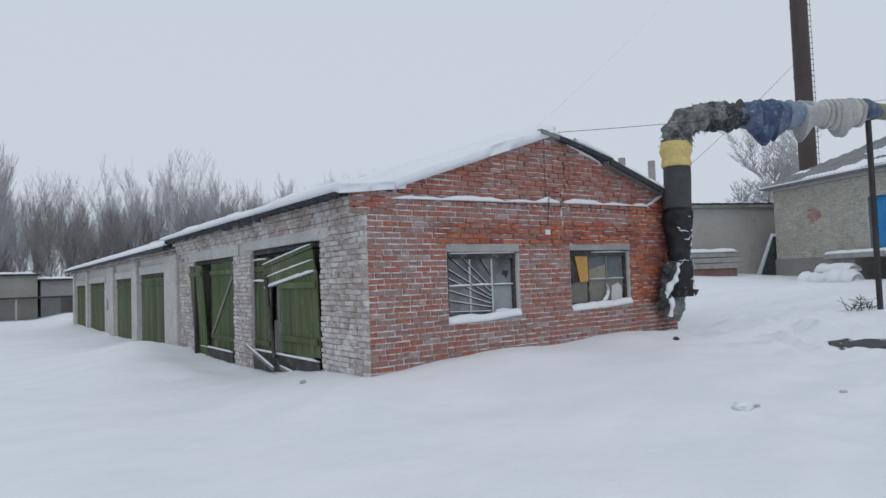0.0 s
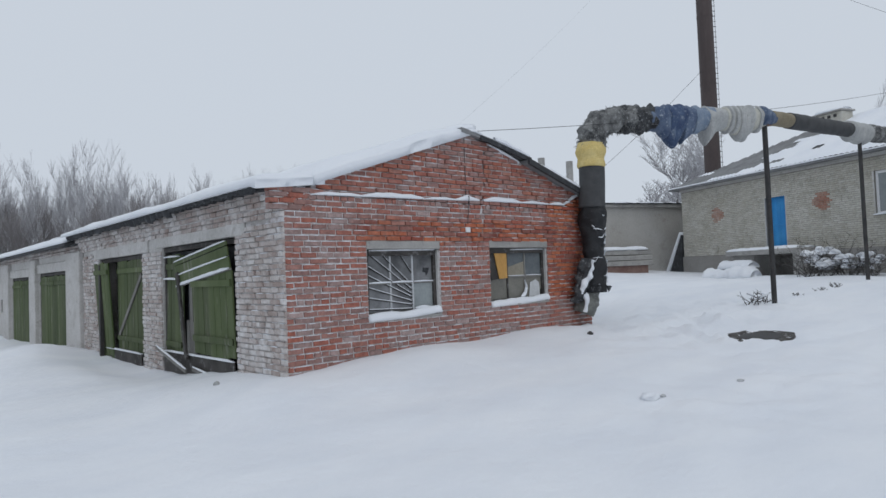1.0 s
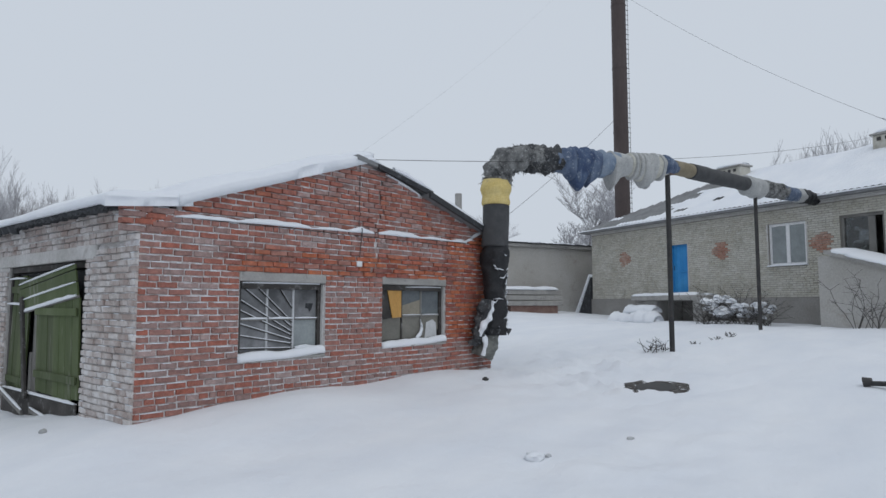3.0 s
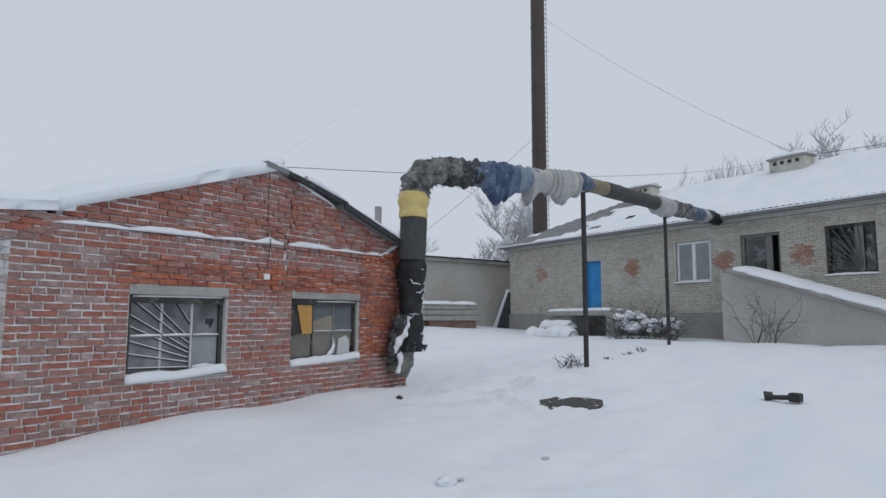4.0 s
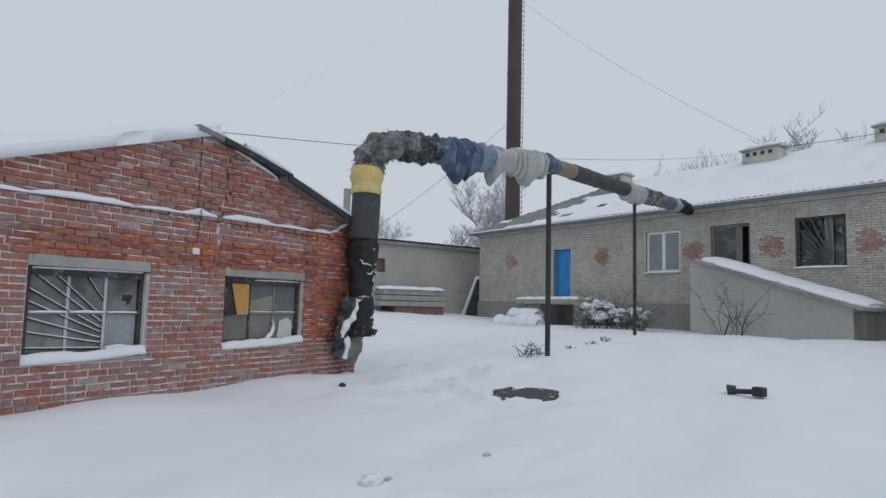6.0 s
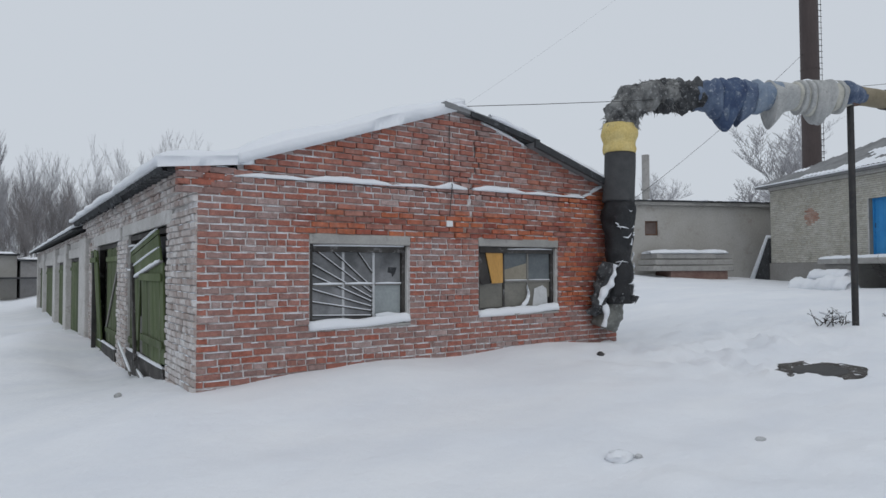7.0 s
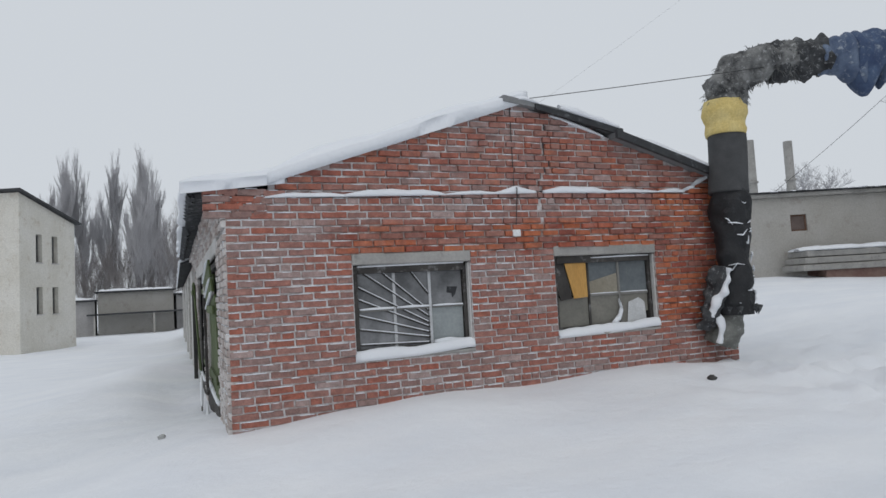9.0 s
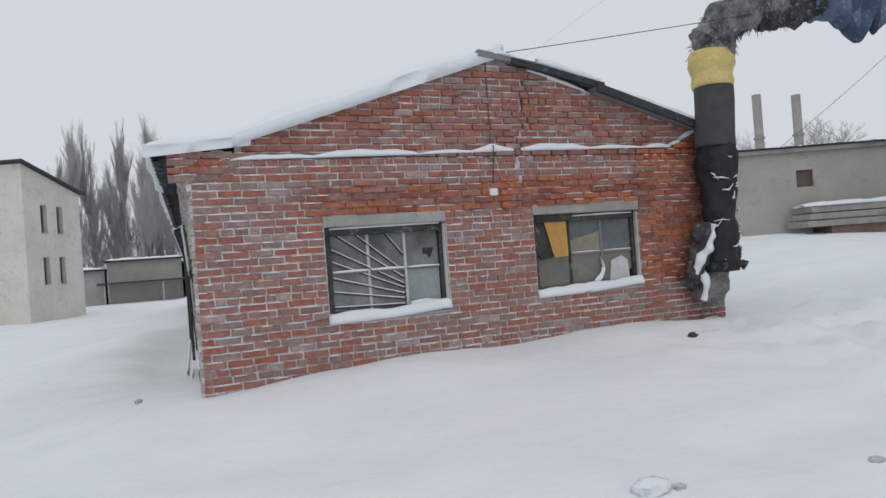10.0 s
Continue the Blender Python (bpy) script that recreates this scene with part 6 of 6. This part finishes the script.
# ---- bare trees ----


def tree_mesh(seed, height, spread_, up, depth=4, twig=0.012, trunk=0.16, clear=0.18, crowd=1.0):
    """Trunk and crown of a leafless tree: limbs fork again and again; up: how steeply they climb."""
    r = random.Random(seed)
    wood, wf, crown, cf = [], [], [], []

    def grow(p, d, length, rad, level):
        n = 4 if level < 2 else 3
        for i in range(n):
            q = p + d * (length / n)
            rr = rad * (1 - 0.5 / n)
            if level <= 1:
                limb(wood, wf, p, q, rad, rr, 7 if level == 0 else 5)
            else:
                limb(crown, cf, p, q, max(rad, twig), max(rr, twig * 0.8), 3)
            p, rad = q, rr
            d = (d + Vector((r.uniform(-1, 1), r.uniform(-1, 1), r.uniform(-0.4, 0.6) + up * 0.4)) * 0.16).normalized()
            if level < depth and not (level == 0 and p.z < height * clear):
                kids = (r.randint(2, 3) if level < depth - 1 else r.randint(2, 4))
                for _ in range(max(1, int(kids * crowd))):
                    a = r.uniform(0, math.tau)
                    o = Vector((math.cos(a), math.sin(a), 0))
                    e = (d * (0.5 + 0.5 * up) + o * spread_ * r.uniform(0.6, 1.2) + Vector((0, 0, up * r.uniform(0.4, 1.0)))).normalized()
                    grow(p, e, length * r.uniform(0.36, 0.60), rad * r.uniform(0.40, 0.62), level + 1)

    grow(Vector((0, 0, -0.5)), Vector((0, 0, 1)), height * 0.72, trunk, 0)
    return wood, wf, crown, cf


def make_meshes(seed, **kw):
    wood, wf, crown, cf = tree_mesh(seed, **kw)
    out = []
    for nm, v, f, mt in (("trunk", wood, wf, BARK), ("crown", crown, cf, TWIGS)):
        me = bpy.data.meshes.new(nm)
        me.from_pydata(v, [], f)
        me.materials.append(mt)
        out.append(me)
    return out


def plant(meshes, x, y, turn, size, label, group):
    t = thing("tree", label, "tree", pose(x, y, ground_z(x, y) - 0.1, 0, 0, turn) @ Matrix.Scale(size, 4), group)
    for nm, me in zip(("trunk", "crown"), meshes):
        o = new(nm, me)
        o.parent = t
    return t


POPLARS = [make_meshes(40 + k, height=18.5, spread_=0.15, up=1.0, depth=3, twig=0.013, trunk=0.12, clear=0.04, crowd=2.1) for k in range(3)]
ROUND = [make_meshes(60 + k, height=10.5, spread_=0.75, up=0.35, depth=4, twig=0.015, trunk=0.17, clear=0.25, crowd=1.0) for k in range(2)]
r3 = random.Random(11)
for k, (x, y, sz) in enumerate([(-11.6, 72, 0.74), (-9.5, 73, 0.76), (-6.4, 72, 0.77), (-4.0, 72, 0.80), (-3.0, 75, 0.72), (-1.6, 73, 0.66), (-12.9, 77, 0.66), (-8.0, 79, 0.60)]):
    plant(POPLARS[k % 3], x, y, r3.uniform(0, 360), sz, "tall narrow leafless poplar, pale with rime and painted haze", "poplars beyond the sheds")
for x, y, sz, k in [(45.0, 17.6, 0.86, 0), (50.0, 19.4, 0.62, 1), (56.0, 37.5, 0.80, 1), (52.0, 39.0, 0.72, 0), (48.0, -8.2, 1.05, 0), (54.0, -12.0, 1.05, 1)]:
    plant(ROUND[k], x, y, r3.uniform(0, 360), sz, "leafless spreading tree behind the buildings", "bare trees behind the buildings")

# the wood beyond: countless bare stems, as one mass of real twigs
WOOD = [tree_mesh(80 + k, 11.0, 0.50, 0.60, 3, 0.011, 0.075, 0.16, 1.25) for k in range(7)]


def far_wood(name, places, label, material):
    vs, fs, base = [], [], 0
    for x, y, sz in places:
        wv, wf, cv_, cf = WOOD[r3.randrange(7)]
        for v, f in ((wv, wf), (cv_, cf)):
            a = np.array(v)
            t = r3.uniform(0, math.tau)
            rot = np.array([[math.cos(t), -math.sin(t), 0], [math.sin(t), math.cos(t), 0], [0, 0, 1]])
            a = (a @ rot.T) * np.array([sz * 0.9, sz * 0.9, sz]) + np.array([x, y, ground_z(x, y)])
            vs.append(a)
            fs.extend([tuple(q + base for q in g) for g in f])
            base += len(a)
    ob = pydata(name, np.concatenate(vs).tolist(), fs, material)
    return tagged(ob, label, "woods", kind="stuff")


far_wood("far_wood", [(-4 + 56 * (k + r3.random()) / 135, r3.uniform(55, 74), r3.uniform(0.66, 0.96)) for k in range(140)], "belt of bare deciduous trees beyond the garages", TWIGS)
far_wood("undergrowth", [(-20 + 44 * (k + r3.random()) / 110, r3.uniform(53, 60), r3.uniform(0.35, 0.68)) for k in range(110)], "dark tangle of bare undergrowth below the trees", BRUSH)
far_wood("far_wood", [(r3.uniform(60, 75), r3.uniform(-24, 10.5), r3.uniform(1.03, 1.22)) for _ in range(46)], "bare treetops beyond the office roof", TWIGS)

# ---- small things on the snow ----


def shrub(x, y, size, n, seed, label, snowy=True, base=None, rise=1.0):
    r = random.Random(seed)
    s = thing("shrub", label, "shrub", pose(x, y, ground_z(x, y) if base is None else base))
    v, f = [], []
    for _ in range(n):
        p = Vector((r.uniform(-0.5, 0.5) * size, r.uniform(-0.5, 0.5) * size, -0.05))
        d = Vector((r.uniform(-1, 1), r.uniform(-1, 1), rise * r.uniform(0.5, 1.3))).normalized()
        if rise > 1:
            p *= 0.35
        for k in range(4):
            q = p + d * size * r.uniform(0.16, 0.26)
            limb(v, f, p, q, 0.012 - 0.002 * k, 0.010 - 0.002 * k, 3)
            for _ in range(2):
                limb(v, f, q, q + Vector((r.uniform(-1, 1), r.uniform(-1, 1), r.uniform(-0.2, 0.8))) * 0.14 * size, 0.006, 0.003, 3)
            p, d = q, (d + Vector((r.uniform(-0.5, 0.5), r.uniform(-0.5, 0.5), r.uniform(-0.4, 0.2)))).normalized()
    tagged(pydata("brushwood", v, f, DARKWOOD, s), kind="stuff")
    if snowy:
        for k in range(6 if size < 1 else 22):
            a = Vector((r.uniform(-0.45, 0.45) * size, r.uniform(-0.45, 0.45) * size, r.uniform(0.15, 0.55) * size))
            snow_strip("snow_clump", [a, a + Vector((r.uniform(0.2, 0.4) * size, r.uniform(-0.1, 0.1), r.uniform(-0.06, 0.06)))], 0.12 * size, 0.12 * size, s, seed + k)
    return s


shrub(10.2, -1.9, 0.36, 16, 1, "low frosted weed clump at the foot of the post")
q = FM @ Vector((9.3, -2.4, 0))
shrub(q.x, q.y, 1.6, 60, 2, "wide snow-laden shrub under the office windows")
q = FM @ Vector((10.4, -2.2, 0))
shrub(q.x, q.y, 1.2, 40, 3, "snow-laden shrub under the office windows")
q = FM @ Vector((14.3, -2.5, 0))
shrub(q.x, q.y, 1.9, 13, 4, "bare bush before the cellar entrance", False, rise=2.4)
shrub(UX + 0.2, UY + 0.4, 0.9, 30, 5, "dry weeds round the utility pole", False)
for k, (x, y, s) in enumerate([(11.7, -2.2, 0.15), (12.6, -2.45, 0.17), (13.3, -2.5, 0.20), (13.7, -2.5, 0.18), (13.0, -9.2, 0.2)]):
    shrub(x, y, s, 10, 20 + k, "dark weed tuft poking through the snow", False)


def lump(name, x, y, sx, sy, sz, material, label, category, seed, sink=0.3):
    bm = bmesh.new()
    bmesh.ops.create_icosphere(bm, subdivisions=3, radius=1)
    for v in bm.verts:
        v.co += jog(v.co, 2.3, 0.35, seed)
        v.co = Vector((v.co.x * sx, v.co.y * sy, v.co.z * sz))
    ob = part(name, bm, material, None, "", True, pose(x, y, ground_z(x, y) + sz * (1 - 2 * sink) * 0.5))
    return tagged(ob, label, category)


HX, HY = 6.95, -3.2
tilt = Vector((ground_z(HX - 0.5, HY) - ground_z(HX + 0.5, HY), ground_z(HX, HY - 0.5) - ground_z(HX, HY + 0.5), 1.0)).normalized()
level = sum(ground_z(HX + 0.4 * i, HY + 0.4 * j) for i in (-1, 0, 1) for j in (-1, 0, 1)) / 9 - 0.004
hatch = thing("manhole", "dark manhole cover half hidden by blown snow", "manhole", Matrix.Translation((HX, HY, level)) @ tilt.to_track_quat("Z", "Y").to_matrix().to_4x4())
bm = bmesh.new()
ring_ = [bm.verts.new((r_ * math.cos(a_), r_ * math.sin(a_), 0.012)) for a_, r_ in ((math.tau * k / 60, 0.52 + 0.10 * noise.noise(Vector((2.2 * math.cos(math.tau * k / 60), 2.2 * math.sin(math.tau * k / 60), 1)))) for k in range(60))]
low_ = [bm.verts.new((v.co.x * 1.03, v.co.y * 1.03, -0.15)) for v in ring_]
bm.faces.new(ring_)
for k in range(60):
    bm.faces.new((ring_[k], low_[k], low_[(k + 1) % 60], ring_[(k + 1) % 60]))
part("soil_patch", bm, DIRT, hatch, "dark thawed soil over the cover")
bm = bmesh.new()
bm_tube(bm, (0, 0, -0.10), (0, 0, 0.016), 0.33, 0.32, seg=36)
part("cover", bm, STEEL, hatch, "black iron cover")
for k in range(7):
    a = 2.4 * k + 0.6
    q_ = 0.30 + 0.20 * ((k * 0.618) % 1)
    w_ = 0.03 + 0.05 * ((k * 0.414) % 1)
    snow_strip("blown_snow", [(q_ * math.cos(a), q_ * math.sin(a), 0.002), (q_ * math.cos(a) + 0.10, q_ * math.sin(a) - 0.04, 0.004), (q_ * math.cos(a) + 0.16 + 0.1 * (k % 2), q_ * math.sin(a) - 0.02, 0.002)], w_, 0.018, hatch, k + 0.7, ends=0.1)
scrap = thing("scrap_part", "black greasy machine part lying on the snow", "scrap", pose(8.4, -6.08, ground_z(8.4, -6.08) + 0.06, 0, 0, -20) @ Matrix.Scale(0.85, 4))
bm = bmesh.new()
bmesh.ops.create_cone(bm, cap_ends=True, segments=20, radius1=0.10, radius2=0.07, depth=0.14, matrix=pose(0, 0.22, 0.02, 80, 0, 20))
part("hub", bm, STEEL, scrap, "blackened metal hub")
bm = bmesh.new()
bm_tube(bm, (0, 0.2, 0), (0.02, -0.2, 0.03), 0.045, seg=10)
part("shaft", bm, RUBBER, scrap)
bm = bmesh.new()
bm_box(bm, (-0.09, -0.36, -0.04), (0.09, -0.16, 0.12), 0.02)
part("block", bm, RUBBER, scrap)
lump("stone", 5.36, -0.97, 0.055, 0.05, 0.045, STEEL, "small dark stone on the snow by the wall", "stone", 1.0)
lump("snow_clod", 2.46, -3.72, 0.13, 0.09, 0.055, SNOW, "crusted clod of snow in the yard", "stone", 2.0)
lump("stone", 2.60, -3.80, 0.04, 0.03, 0.02, RIMED, "snow-crusted stone in the yard", "stone", 3.0)
lump("stone", 3.78, -4.17, 0.055, 0.04, 0.02, RIMED, "small stone in the snow", "stone", 4.0)
lump("stone", -0.6, 0.7, 0.04, 0.04, 0.035, PALEWRAP, "small clod beside the drift", "stone", 5.0)
